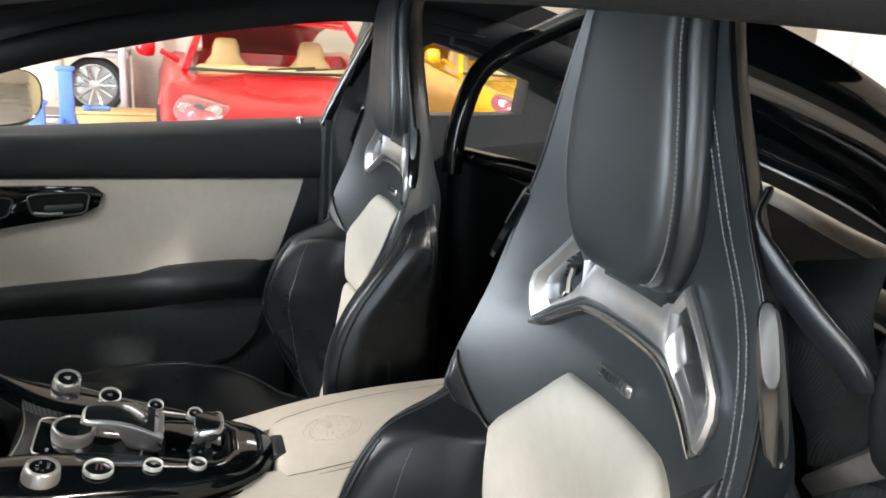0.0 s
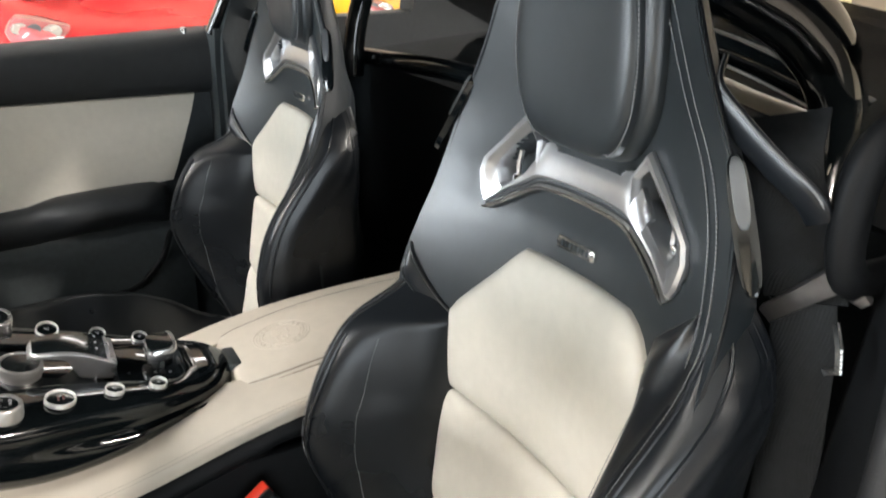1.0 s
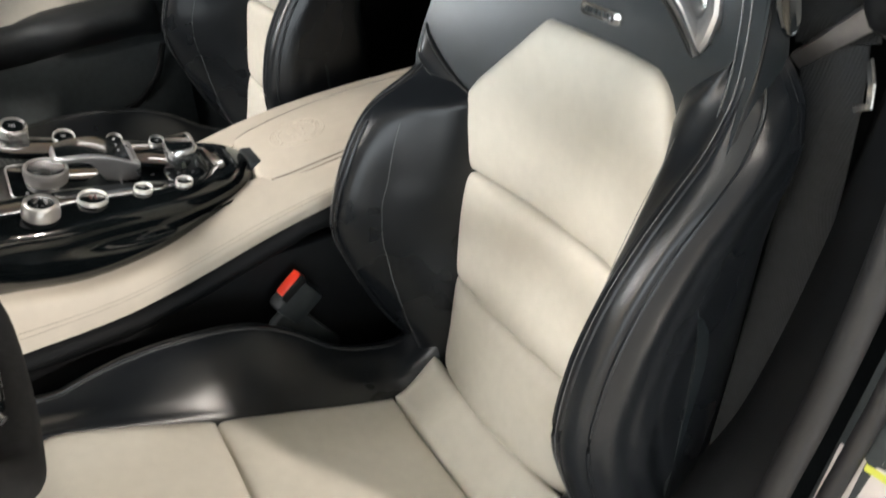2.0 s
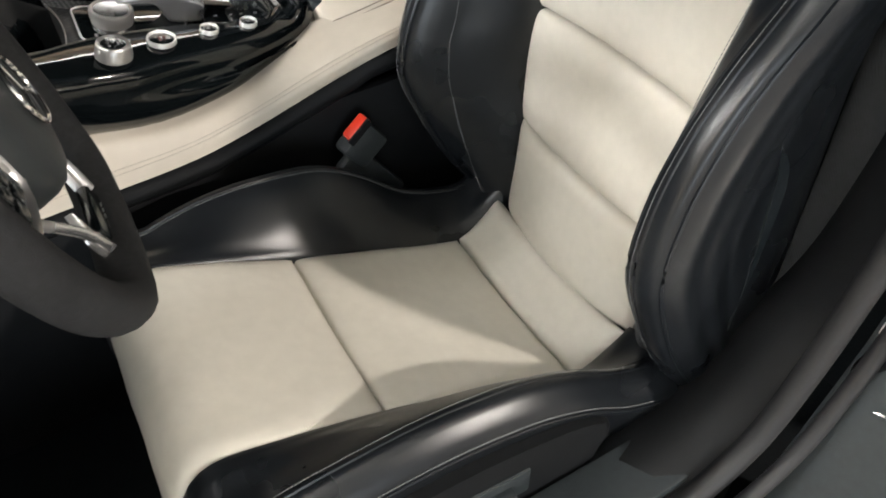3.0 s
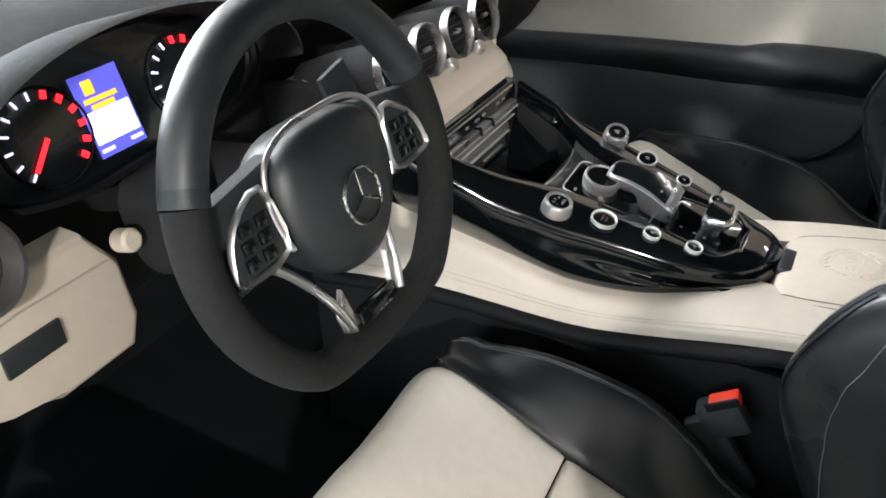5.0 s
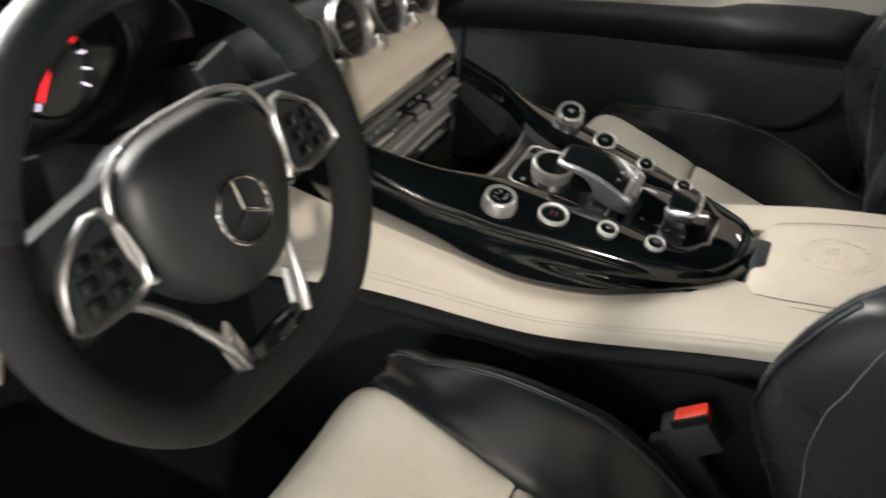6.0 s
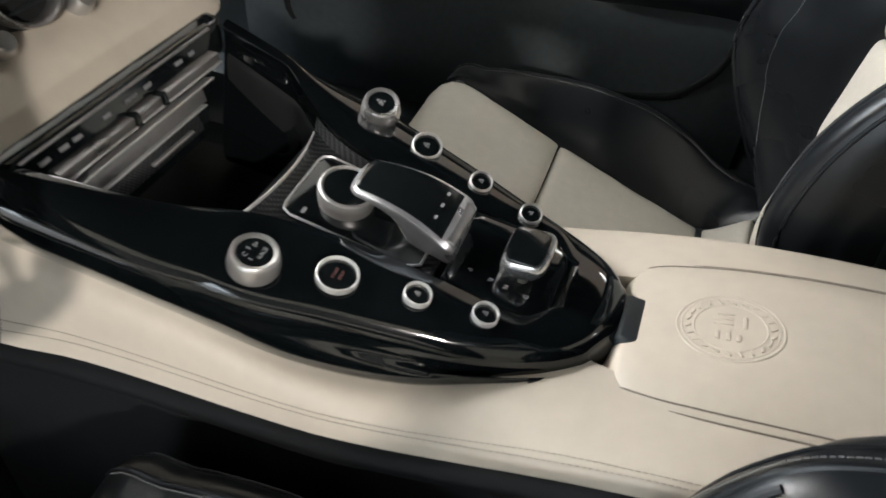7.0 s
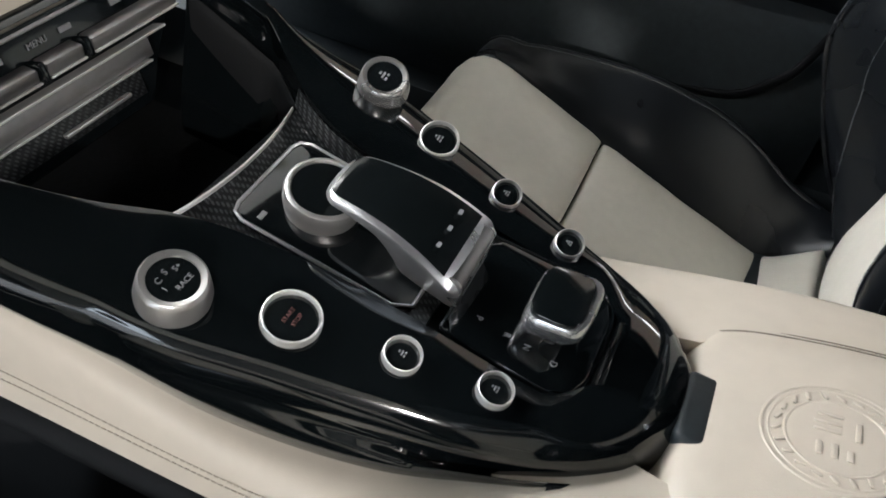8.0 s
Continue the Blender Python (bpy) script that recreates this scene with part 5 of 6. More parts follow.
# ---- seat belts ----
def buckle(x, y, z, yaw):
    ob = thing("belt_buckle", "black seat belt buckle with a red button beside the seat", "seat belt", "belt buckles", at=(x, y, z))
    t = pose(0, 0, 0, 0, -33, yaw)
    part("stalk", box(0.012, 0, -0.075, 0.040, 0.016, 0.11, 0.006, None, t), PLASTIC, ob)
    part("case", box(0.006, 0, -0.020, 0.048, 0.026, 0.045, 0.006, None, t), PLASTIC, ob)
    part("button", box(0.003, 0, 0.002, 0.034, 0.018, 0.012, 0.003, None, t), RED_PLASTIC, ob, "bright red release button")
    part("slot", box(0.002, -0.011, 0.003, 0.036, 0.004, 0.010, 0.001, None, t), GREY_PLASTIC, ob)
    return ob


buckle(0.118, -0.150, 0.550, 8)
buckle(0.118, 0.150, 0.550, -8)


def belt(x, y, s):
    ob = thing("seat_belt", "black webbing seat belt hanging behind the seat shoulder", "seat belt", "seat belts", at=(x, y, 0))
    strap = spline([(0.372, s * 0.112, 1.060), (0.353, s * 0.128, 1.046), (0.352, s * 0.150, 1.030), (0.357, s * 0.180, 1.008), (0.362, s * 0.203, 0.993), (0.372, s * 0.209, 0.978)], 6)
    part("belt_loop", ribbon(strap, 0.020, 0.005, up=(-1, s * 0.3, -0.3)), LEATHER, ob, "black leather belt loop", 60)
    part("loop_edge", tube([p + Vector((-0.003, s * 0.006, 0.006)) for p in strap], 0.0010, seg=6), THREAD, ob, "grey stitched loop edge")
    over = spline([(0.402, s * 0.150, 1.030), (0.378, s * 0.168, 1.000), (0.384, s * 0.180, 0.965), (0.398, s * 0.186, 0.935), (0.402, s * 0.190, 0.910)], 8)
    part("webbing", ribbon(over, 0.056, 0.0024, up=(-1, s * 0.30, 0.1)), WEBBING, ob, "black webbing strap", 60)
    down = spline([(0.400, s * 0.190, 0.910), (0.403, s * 0.194, 0.88), (0.408, s * 0.196, 0.83), (0.408, s * 0.200, 0.76), (0.38, s * 0.215, 0.60), (0.34, s * 0.235, 0.42), (0.30, s * 0.245, 0.26)], 8)
    part("webbing", ribbon(down, 0.044, 0.0024, up=(-1, s * 0.35, 0)), WEBBING, ob, "black webbing strap", 60)
    m = axes((0.397, s * 0.192, 0.9165), (0.0, s * 0.70, 0.70), (-0.8, s * 0.3, -0.3))
    flip = -s
    plate = [(-0.036, -0.006), (0.026, -0.006), (0.028, -0.024), (0.036, -0.024), (0.042, 0.000), (0.032, 0.009), (-0.034, 0.007)]
    part("belt_guide", prism([(a, b * flip) for a, b in (plate if flip > 0 else plate[::-1])], 0.006, m, 0.0018), BRUSHED, ob, "dull steel belt guide")
    hook = [Vector((0.385, s * 0.226, 0.912)), Vector((0.374, s * 0.238, 0.902)), Vector((0.371, s * 0.242, 0.890)), Vector((0.373, s * 0.232, 0.884))]
    part("belt_tongue", ribbon(hook, 0.006, 0.003, up=(-1, 0, 0)), BRIGHT, ob, "bright metal tongue")
    return ob


belt(0.0, -0.37, -1)
belt(0.045, 0.402, 1)

# ---- steering wheel ----
WC = Vector((-0.200, -0.372, 0.837))
WT = 16.7
wl = axes((0, 0, 0), (0, 1, 0), (math.cos(radians(WT)), 0, math.sin(radians(WT))))
wheel = thing("steering_wheel", "black leather steering wheel with flat bottom and silver spokes", "steering wheel", at=WC)
WUP = wl.to_3x3() @ Vector((0, 0, 1))


def W(x, y, z=0.0):
    """Right, up and towards the driver on the wheel."""
    return wl @ Vector((x, y, z))


outline = []
for k in range(72):
    a = 2 * math.pi * k / 72 + math.pi / 2
    x, y = 0.151 * math.cos(a), 0.151 * math.sin(a)
    if y < -0.126:
        y = -0.126 + (y + 0.126) * 0.3
    outline.append((x, y))


def rim_arc(k0, k1, r):
    pts = [W(*outline[k % 72]) for k in range(k0, k1 + 1)]
    return tube(pts, r, seg=14, flat=1.12, up=WUP)


part("rim", rim_arc(14, 58, 0.0160), SUEDE, wheel, "black suede lower rim", 60)
part("rim", rim_arc(58, 86, 0.0163), LEATHER_GREY, wheel, "black leather upper rim", 60)
for k in (14, 58):
    part("rim_joint", tube([W(*outline[k - 1 if k < 20 else k + 1]), W(*outline[k])], 0.0167, seg=14, flat=1.12, up=WUP), PLASTIC, wheel)
hub = [(0.0, 0.060), (0.035, 0.058), (0.062, 0.044), (0.071, 0.014), (0.064, -0.020), (0.046, -0.050), (0.025, -0.066), (0, -0.070)]
hub = [(q.x, q.y) for q in spline([Vector((x, y, 0)) for x, y in hub + [(-x, y) for x, y in hub[-2:0:-1]]], 4, True)]
rings = [[W(x * k, y * k, z) for x, y in hub] for k, z in ((1.0, -0.030), (1.03, -0.010), (1.0, 0.004), (0.95, 0.012), (0.84, 0.018), (0.58, 0.023), (0.25, 0.0255))]
part("airbag_cover", loft(rings), LEATHER_GREY, wheel, "smooth black airbag cover", 60)
part("emblem_ring", tube([W(0.023 * math.cos(a), 0.023 * math.sin(a) - 0.008, 0.0275) for a in np.linspace(0, 2 * math.pi, 40)[:-1]], 0.0018, seg=8, closed=True), BRIGHT, wheel, "small chrome ring emblem")
for a in (90, 210, 330):
    part("emblem_ray", ribbon([W(0.0, -0.008, 0.0275), W(0.021 * math.cos(radians(a)), 0.021 * math.sin(radians(a)) - 0.008, 0.0275)], 0.0028, 0.002, up=WUP), BRIGHT, wheel)
collar = [(x * 1.10, y * 1.08 + 0.002) for x, y in hub]
arc = sorted([q for q in collar if q[1] > -0.02], key=lambda q: math.atan2(q[0], q[1] + 0.02))
part("hub_trim", ribbon([W(x, y, 0.006) for x, y in arc], 0.005, 0.005, up=WUP), CHROME, wheel, "silver trim round the hub", 60)
for s in (-1, 1):
    arm = [(s * 0.055, 0.054), (s * 0.132, 0.042), (s * 0.140, 0.0), (s * 0.136, -0.028), (s * 0.072, -0.026), (s * 0.055, -0.016)]
    part("spoke", prism(arm if s > 0 else arm[::-1], 0.016, wl @ pose(0, 0, -0.014), 0.004), PLASTIC, wheel, "black side spoke")
    keys = [(s * 0.082, 0.038), (s * 0.118, 0.022), (s * 0.131, -0.004), (s * 0.128, -0.018), (s * 0.076, -0.016)]
    ring = [(q.x, q.y) for q in spline([Vector((x, y, 0)) for x, y in keys], 3, True)]
    part("spoke_trim", ribbon([W(x, y, 0.006) for x, y in ring], 0.0055, 0.008, up=WUP, closed=True), CHROME, wheel, "satin silver spoke frame", 60)
    pad_keys = part("button_panel", prism(keys if s > 0 else keys[::-1], 0.008, wl @ pose(0, 0, -0.001), 0.002), PLASTIC, wheel, "black button panel")
    for i in range(6):
        part("wheel_button", box(0, 0, 0, 0.013, 0.010, 0.003, 0.001, None, wl @ pose(s * (0.091 + 0.018 * (i % 2) + 0.002 * (i // 2)), 0.018 - 0.013 * (i // 2), 0.008)), DARK_GLASS, pad_keys)
    leg = spline([W(s * 0.098, -0.020, -0.010), W(s * 0.076, -0.036, -0.012), W(s * 0.057, -0.062, -0.008), W(s * 0.043, -0.095, 0.001), W(s * 0.034, -0.130, 0.002)], 5)
    part("lower_spoke", ribbon(leg, 0.0080, 0.009, up=WUP), CHROME, wheel, "satin silver lower spoke", 60)
    edge = [(s * 0.034, -0.078), (s * 0.046, -0.098), (s * 0.040, -0.134), (s * 0.026, -0.120)]
    part("spoke_blade", prism(edge[::-1] if s > 0 else edge, 0.006, wl @ pose(0, 0, -0.004), 0.0015), SILVER, wheel, "silver blade on the lower spoke")
    blade = [(s * 0.070, 0.072), (s * 0.110, 0.080), (s * 0.122, 0.030), (s * 0.078, 0.030)]
    part("shift_paddle", prism(blade[::-1] if s > 0 else blade, 0.005, wl @ pose(0, 0, -0.045), 0.002), PLASTIC, wheel, "black shift paddle")
part("lower_plate", box(0, 0, 0, 0.058, 0.030, 0.010, 0.003, None, wl @ pose(0, -0.120, 0.001)), DARK_GLASS, wheel, "dark plate on the lower spoke")
for k in range(5):
    part("plate_mark", box(0, 0, 0, 0.0045, 0.006, 0.0006, 0, None, wl @ pose(-0.014 + 0.007 * k, -0.121, 0.0064)), SILVER, wheel)
part("column_cowl", loft([[W(x * k, y * k - 0.012, z) for x, y in superellipse(0.050, 0.045, 3, 24)] for k, z in ((0.9, -0.03), (1.0, -0.07), (1.15, -0.14), (1.3, -0.20))]), SUEDE, wheel, "black column cowl", 60)
part("column_stalk", tube([W(-0.04, -0.020, -0.07), W(-0.08, -0.022, -0.070), W(-0.112, -0.024, -0.068)], 0.007, seg=10), PLASTIC, wheel, "black column stalk")

# ---- dashboard ----
dash = thing("dashboard", "black and cream dashboard with round vents and lit instruments", "dashboard")
rings = []
for y in np.linspace(-0.66, 0.66, 34):
    rings.append(spline([(-0.80, y, 0.90), (-0.60, y, 0.930), (-0.48, y, 0.918), (-0.425, y, 0.890), (-0.445, y, 0.850), (-0.455, y, 0.82), (-0.455, y, 0.76), (-0.44, y, 0.70), (-0.55, y, 0.60), (-0.80, y, 0.60)], 3, True))
part("dash_body", loft(rings), SUEDE, dash, "black suede-covered dash top", 60)
def facia_ring(y):
    d = 0.03 * max(0, (y - 0.10) / 0.05) ** 2 + 0.02 * max(0, (-0.13 - y) / 0.05) ** 2
    return spline([(-0.44, y, 0.806), (-0.330 - d, y, 0.806), (-0.300 - d, y, 0.800), (-0.270 - d, y, 0.782), (-0.262 - d, y, 0.772), (-0.268 - d, y, 0.750), (-0.44, y, 0.735)], 3, True)


part("cream_facia", loft([facia_ring(y) for y in np.linspace(-0.146, 0.155, 24)]), BEIGE_TRIM, dash, "cream leather facia strip", 60)
part("facia_end", loft([[p + Vector((-0.004 - q, 0, 0.002)) for p in facia_ring(y)] for y, q in ((-0.1465, 0.0), (-0.156, 0.002), (-0.162, 0.012))]), SUEDE, dash, "black end of the facia", 60)
rings = []
for k in np.linspace(0, 1, 12):
    y, x, z = 0.15 + 0.22 * k, -0.30 - 0.10 * k, 0.775 + 0.03 * k
    rings.append(spline([(x - 0.10, y, z + 0.05), (x - 0.02, y + 0.01, z + 0.03), (x, y, z), (x - 0.02, y - 0.005, z - 0.025), (x - 0.10, y, z - 0.04)], 3, True))
part("cream_facia", loft(rings), BEIGE_TRIM, dash, "cream leather facia end", 60)
for k in range(4):
    y = -0.114 + 0.076 * k
    vm = axes((-0.302, y, 0.832), (0, 1, 0), (0.95, 0, 0.30)) @ Matrix.Scale(0.92, 4)
    vent = part("air_vent", revolve([(0.034, -0.03), (0.0355, 0.002), (0.0352, 0.006), (0.0340, 0.007), (0.0315, 0.004), (0.0300, -0.016)], vm, 40), BRUSHED, dash, "round air vent with a chrome ring")
    part("vent_pod", revolve([(0.030, -0.14), (0.037, -0.08), (0.0375, -0.012), (0.0352, -0.006), (0.030, -0.006)], vm, 32), SUEDE, vent, "black vent pod")
    part("vent_core", revolve([(0.0295, -0.03), (0.0295, -0.018), (0.0005, -0.018)], vm, 32), PLASTIC, vent)
    for q in (-2, -1, 0, 1, 2):
        h = math.sqrt(0.0285 ** 2 - (q * 0.010) ** 2)
        part("vent_blade", box(0, 0, 0, 2 * h, 0.0022, 0.012, 0.0007, None, vm @ pose(0, q * 0.010, -0.008)), PLASTIC, vent)
    part("vent_knob", box(0, 0, 0, 0.014, 0.006, 0.008, 0.002, None, vm @ pose(0, 0.002, 0.0)), SILVER, vent)
for y in (-0.076, 0.0, 0.076):
    km = axes((-0.292, y, 0.802), (0, 1, 0), (0.75, 0, 0.66))
    part("vent_switch", revolve([(0.009, -0.006), (0.009, 0.006), (0.007, 0.009), (0.0005, 0.009)], km, 20), SILVER, dash, "small silver vent wheel")
# lower panel by the driver's knee
knee = [(-0.66, 0.787), (-0.57, 0.803), (-0.488, 0.803), (-0.461, 0.762), (-0.456, 0.700), (-0.468, 0.669), (-0.550, 0.668), (-0.592, 0.694), (-0.66, 0.710)]
km = Matrix(((0, 0, 1, -0.405), (1, 0, 0, 0), (0, 1, 0, 0), (0, 0, 0, 1)))
part("knee_panel", prism(knee, 0.03, km, 0.008, 3), BEIGE_TRIM, dash, "cream leather knee panel")
part("knee_slot", box(-0.374, -0.560, 0.735, 0.004, 0.055, 0.026, 0.001), PLASTIC, dash)
part("knee_seam", tube([(-0.3745, -0.655, 0.765), (-0.3745, -0.56, 0.772), (-0.3745, -0.474, 0.770)], 0.0012, seg=5), THREAD_BEIGE, dash)
part("light_switch", revolve([(0.011, 0), (0.011, 0.016), (0.008, 0.019), (0.0005, 0.019)], axes((-0.378, -0.454, 0.778), (0, 1, 0), (1, 0, 0.3)), 20), BEIGE_TRIM, dash, "round pale light switch")
vm = axes((-0.37, -0.585, 0.83), (0, 1, 0), (0.95, 0.1, 0.3))
vent = part("air_vent", revolve([(0.040, -0.02), (0.041, 0.006), (0.0395, 0.010), (0.036, 0.010), (0.034, 0.004), (0.033, -0.016)], vm, 40), BRUSHED, dash, "round air vent with a chrome ring")
part("vent_core", revolve([(0.034, -0.02), (0.034, -0.012), (0.0005, -0.012)], vm, 32), PLASTIC, vent)
# instruments
im = axes((-0.412, -0.392, 0.876), (0, 1, 0), (0.96, 0, 0.28))
shape = [(q.x, q.y) for q in spline([Vector((x, y, 0)) for x, y in ((-0.165, 0.0), (-0.15, 0.036), (-0.08, 0.056), (0, 0.060), (0.08, 0.056), (0.15, 0.036), (0.165, 0.0), (0.14, -0.034), (0.07, -0.050), (0, -0.048), (-0.07, -0.050), (-0.14, -0.034))], 4, True)]
binnacle = part("instrument_panel", prism(shape, 0.010, im @ pose(0, 0, -0.012), 0.002), DARK_GLASS, dash, "gloss black instrument panel")
part("binnacle_rim", ribbon([im @ Vector((x * 1.03, y * 1.05, 0.004)) for x, y in shape], 0.006, 0.016, up=im.to_3x3() @ Vector((0, 0, 1)), closed=True), GREY_PLASTIC, binnacle, "grey binnacle rim", 60)
hood = [[im @ Vector((0.185 * math.cos(a) * k, 0.078 * math.sin(a) * k - 0.006, z)) for a in np.linspace(-0.15, math.pi + 0.15, 26)] for k, z in ((1.0, -0.03), (1.0, 0.060), (0.95, 0.066), (0.93, 0.055), (0.93, -0.03))]
part("binnacle_hood", loft(hood, close_ring=False, cap=False), SUEDE, binnacle, "black suede instrument hood", 60)


def lit(name, x, y, w, h, mat, z=0.001, turn=0):
    part(name, box(0, 0, 0, w, h, 0.0006, 0, None, im @ pose(x, y, z, 0, 0, turn)), mat, binnacle)


lit("display", -0.015, 0.000, 0.050, 0.072, SCREEN_BLUE, 0.0005)
lit("display_field", -0.015, -0.010, 0.046, 0.028, SCREEN_WHITE, 0.0012)
lit("display_symbol", -0.025, 0.024, 0.010, 0.012, SCREEN_AMBER, 0.0012)
for y, w in ((0.013, 0.034), (0.007, 0.024)):
    lit("display_line", -0.017, y, w, 0.004, SCREEN_AMBER, 0.0012)
for x in (-0.031, 0.001):
    lit("display_line", x, -0.030, 0.013, 0.003, DIAL_WHITE, 0.0012)
for s in (-1, 1):
    gx = s * 0.078
    dial = part("gauge", tube([im @ Vector((gx + 0.041 * math.cos(a), 0.041 * math.sin(a), 0.001)) for a in np.linspace(0, 2 * math.pi, 44)[:-1]], 0.0012, seg=6, closed=True), GREY_PLASTIC, binnacle, "round gauge")
    for k in range(13):
        a = radians(225 - 22.5 * k)
        hot = 5 < k < 10 if s > 0 else k > 6
        part("gauge_mark", box(0, 0, 0, 0.007, 0.0022 if not hot else 0.0055, 0.0006, 0, None, im @ pose(gx + 0.035 * math.cos(a), 0.035 * math.sin(a), 0.001, 0, 0, math.degrees(a))), DIAL_RED if hot else DIAL_WHITE, dial)
    part("needle", box(0, 0, 0, 0.030, 0.004, 0.001, 0, None, im @ pose(gx - 0.011, -0.011, 0.002, 0, 0, 225)), DIAL_RED, dial, "lit red needle")

# ---- far door ----
door = thing("far_door", "black and cream leather door with silver-edged handle recess", "car door")


def door_slab(name, outline, y0, thick, mat, label="", bevel=0.008):
    m = Matrix(((1, 0, 0, 0), (0, 0, -1, y0), (0, 1, 0, 0), (0, 0, 0, 1)))
    return part(name, prism(outline, thick, m, bevel, 3), mat, door, label)


door_slab("door_core", [(-0.80, 0.30), (0.36, 0.30), (0.36, 0.94), (-0.80, 0.90)], 0.77, 0.05, PLASTIC, "", 0.0)
rings = []
for x in np.linspace(-0.80, 0.315, 24):
    zt = table([(-0.80, 0.905), (-0.261, 0.930), (0.05, 0.945), (0.315, 0.958)])(x)
    rings.append(spline([(x, 0.705, 0.842), (x, 0.690, 0.875), (x, 0.690, 0.915), (x, 0.705, zt - 0.008), (x, 0.735, zt), (x, 0.775, zt - 0.01), (x, 0.775, 0.842)], 3, True))
part("window_ledge", loft(rings), SOFT_TRIM, door, "soft black door top", 60)
rings = []
for x in np.linspace(-0.62, 0.276, 34):
    lo = table([(-0.62, 0.60), (-0.287, 0.628), (-0.018, 0.650), (0.189, 0.664), (0.29, 0.67)])(x)
    b = 0.006 * math.sin((x + 0.6) * 5)
    k = min(1.0, max(0.0, (x - 0.0) / 0.275))
    rings.append([(px - 0.33 * k * k * (0.836 - pz), py, pz) for px, py, pz in ((x, 0.725, 0.842), (x, 0.706 + b * 0.2, 0.838), (x, 0.704 + b, 0.80), (x, 0.708 + b, 0.75), (x, 0.712 + b, 0.70), (x, 0.714, lo), (x, 0.74, lo))])
part("cream_panel", loft(rings), BEIGE, door, "cream leather door panel", 60)
hp = [(-0.42, 0.833 - 0.005), (-0.20, 0.828), (-0.115, 0.826), (-0.098, 0.812), (-0.108, 0.788), (-0.14, 0.770), (-0.28, 0.748), (-0.42, 0.735)]
door_slab("handle_plate", hp, 0.708, 0.008, PIANO, "gloss black handle plate", 0.003)
for cx, w in ((-0.175, 0.100), (-0.33, 0.15)):
    base = 0.794 + (cx + 0.175) * 0.06
    edge = [(cx + a * (1.0 + 0.10 * b / 0.021), 0.698, base + b + 0.05 * a) for a, b in superellipse(w / 2, 0.021, 5, 40)]
    part("handle_rim", ribbon(edge, 0.0026, 0.004, up=(0, -1, 0), closed=True), DULL_STEEL, door, "dark metal recess rim")
    part("recess", loft([[(x, 0.6995, z) for x, y, z in edge], [(cx + (x - cx) * 0.9, 0.7008, base + (z - base) * 0.86) for x, y, z in edge]]), GREY_PLASTIC, door, "dark handle recess", 60)
    part("door_handle", box(cx + 0.008, 0.697, base - 0.006, w * 0.66, 0.007, 0.012, 0.003, None, pose(0, 0, 0, 0, -3, 0)), PLASTIC, door, "dark grey door handle")
    part("recess_lip", ribbon([(cx - w * 0.42, 0.6965, base - 0.0155), (cx - w * 0.20, 0.6960, base - 0.0175), (cx + w * 0.05, 0.6965, base - 0.0165)], 0.0045, 0.003, up=(0, -1, 0)), CHROME, door, "small silver lip")
rings = []
for x in np.linspace(-0.62, 0.205, 34):
    zt = table([(-0.62, 0.595), (-0.287, 0.625), (-0.03, 0.644), (-0.012, 0.655), (0.10, 0.664), (0.18, 0.664), (0.205, 0.655)])(x)
    d = table([(-0.62, 0.03), (-0.03, 0.035), (0.0, 0.062), (0.12, 0.066), (0.18, 0.055), (0.205, 0.02)])(x)
    rings.append(spline([(x, 0.720, zt), (x, 0.715 - d * 0.6, zt + 0.004), (x, 0.715 - d, zt - 0.010), (x, 0.715 - d, zt - 0.035), (x, 0.715 - d * 0.5, zt - 0.065), (x, 0.720, zt - 0.075)], 3, True))
part("armrest", loft(rings), SOFT_TRIM, door, "black leather door armrest", 60)
rings = []
for x in np.linspace(-0.62, 0.24, 24):
    k = table([(-0.62, 0.0), (-0.5, 0.02), (0.10, 0.02), (0.20, 0.012), (0.24, 0.0)])(x)
    rings.append(spline([(x, 0.722, 0.60), (x, 0.705 - k * 0.6, 0.57), (x, 0.70 - k, 0.50), (x, 0.70 - k * 1.4, 0.44), (x, 0.705 - k, 0.38), (x, 0.722, 0.34)], 3, True))
part("door_pocket", loft(rings), DOOR_PLASTIC, door, "black door pocket", 60)
part("pocket_edge", ribbon(spline([(-0.52, 0.682, 0.56), (-0.515, 0.678, 0.47), (-0.40, 0.674, 0.45), (0.05, 0.674, 0.455), (0.16, 0.676, 0.50), (0.20, 0.682, 0.575)], 6), 0.012, 0.006, up=(0, -1, 0)), GREY_PLASTIC, door, "", 60)
part("lock_pin", revolve([(0.006, 0), (0.006, 0.01), (0.004, 0.012), (0.0005, 0.012)], pose(0.27, 0.715, 0.952), 14), BRIGHT, door, "small silver lock pin")
# rear side trim past the far door
structure("trim_far_side", loft([[(x, 0.60, 0.25), (x, 0.66, 0.60), (x, 0.655, 0.90), (x, 0.64, 0.965), (x, 0.72, 0.965), (x, 0.74, 0.25)] for x in np.linspace(0.31, 0.62, 8)]), PLASTIC, "black side trim behind the door")

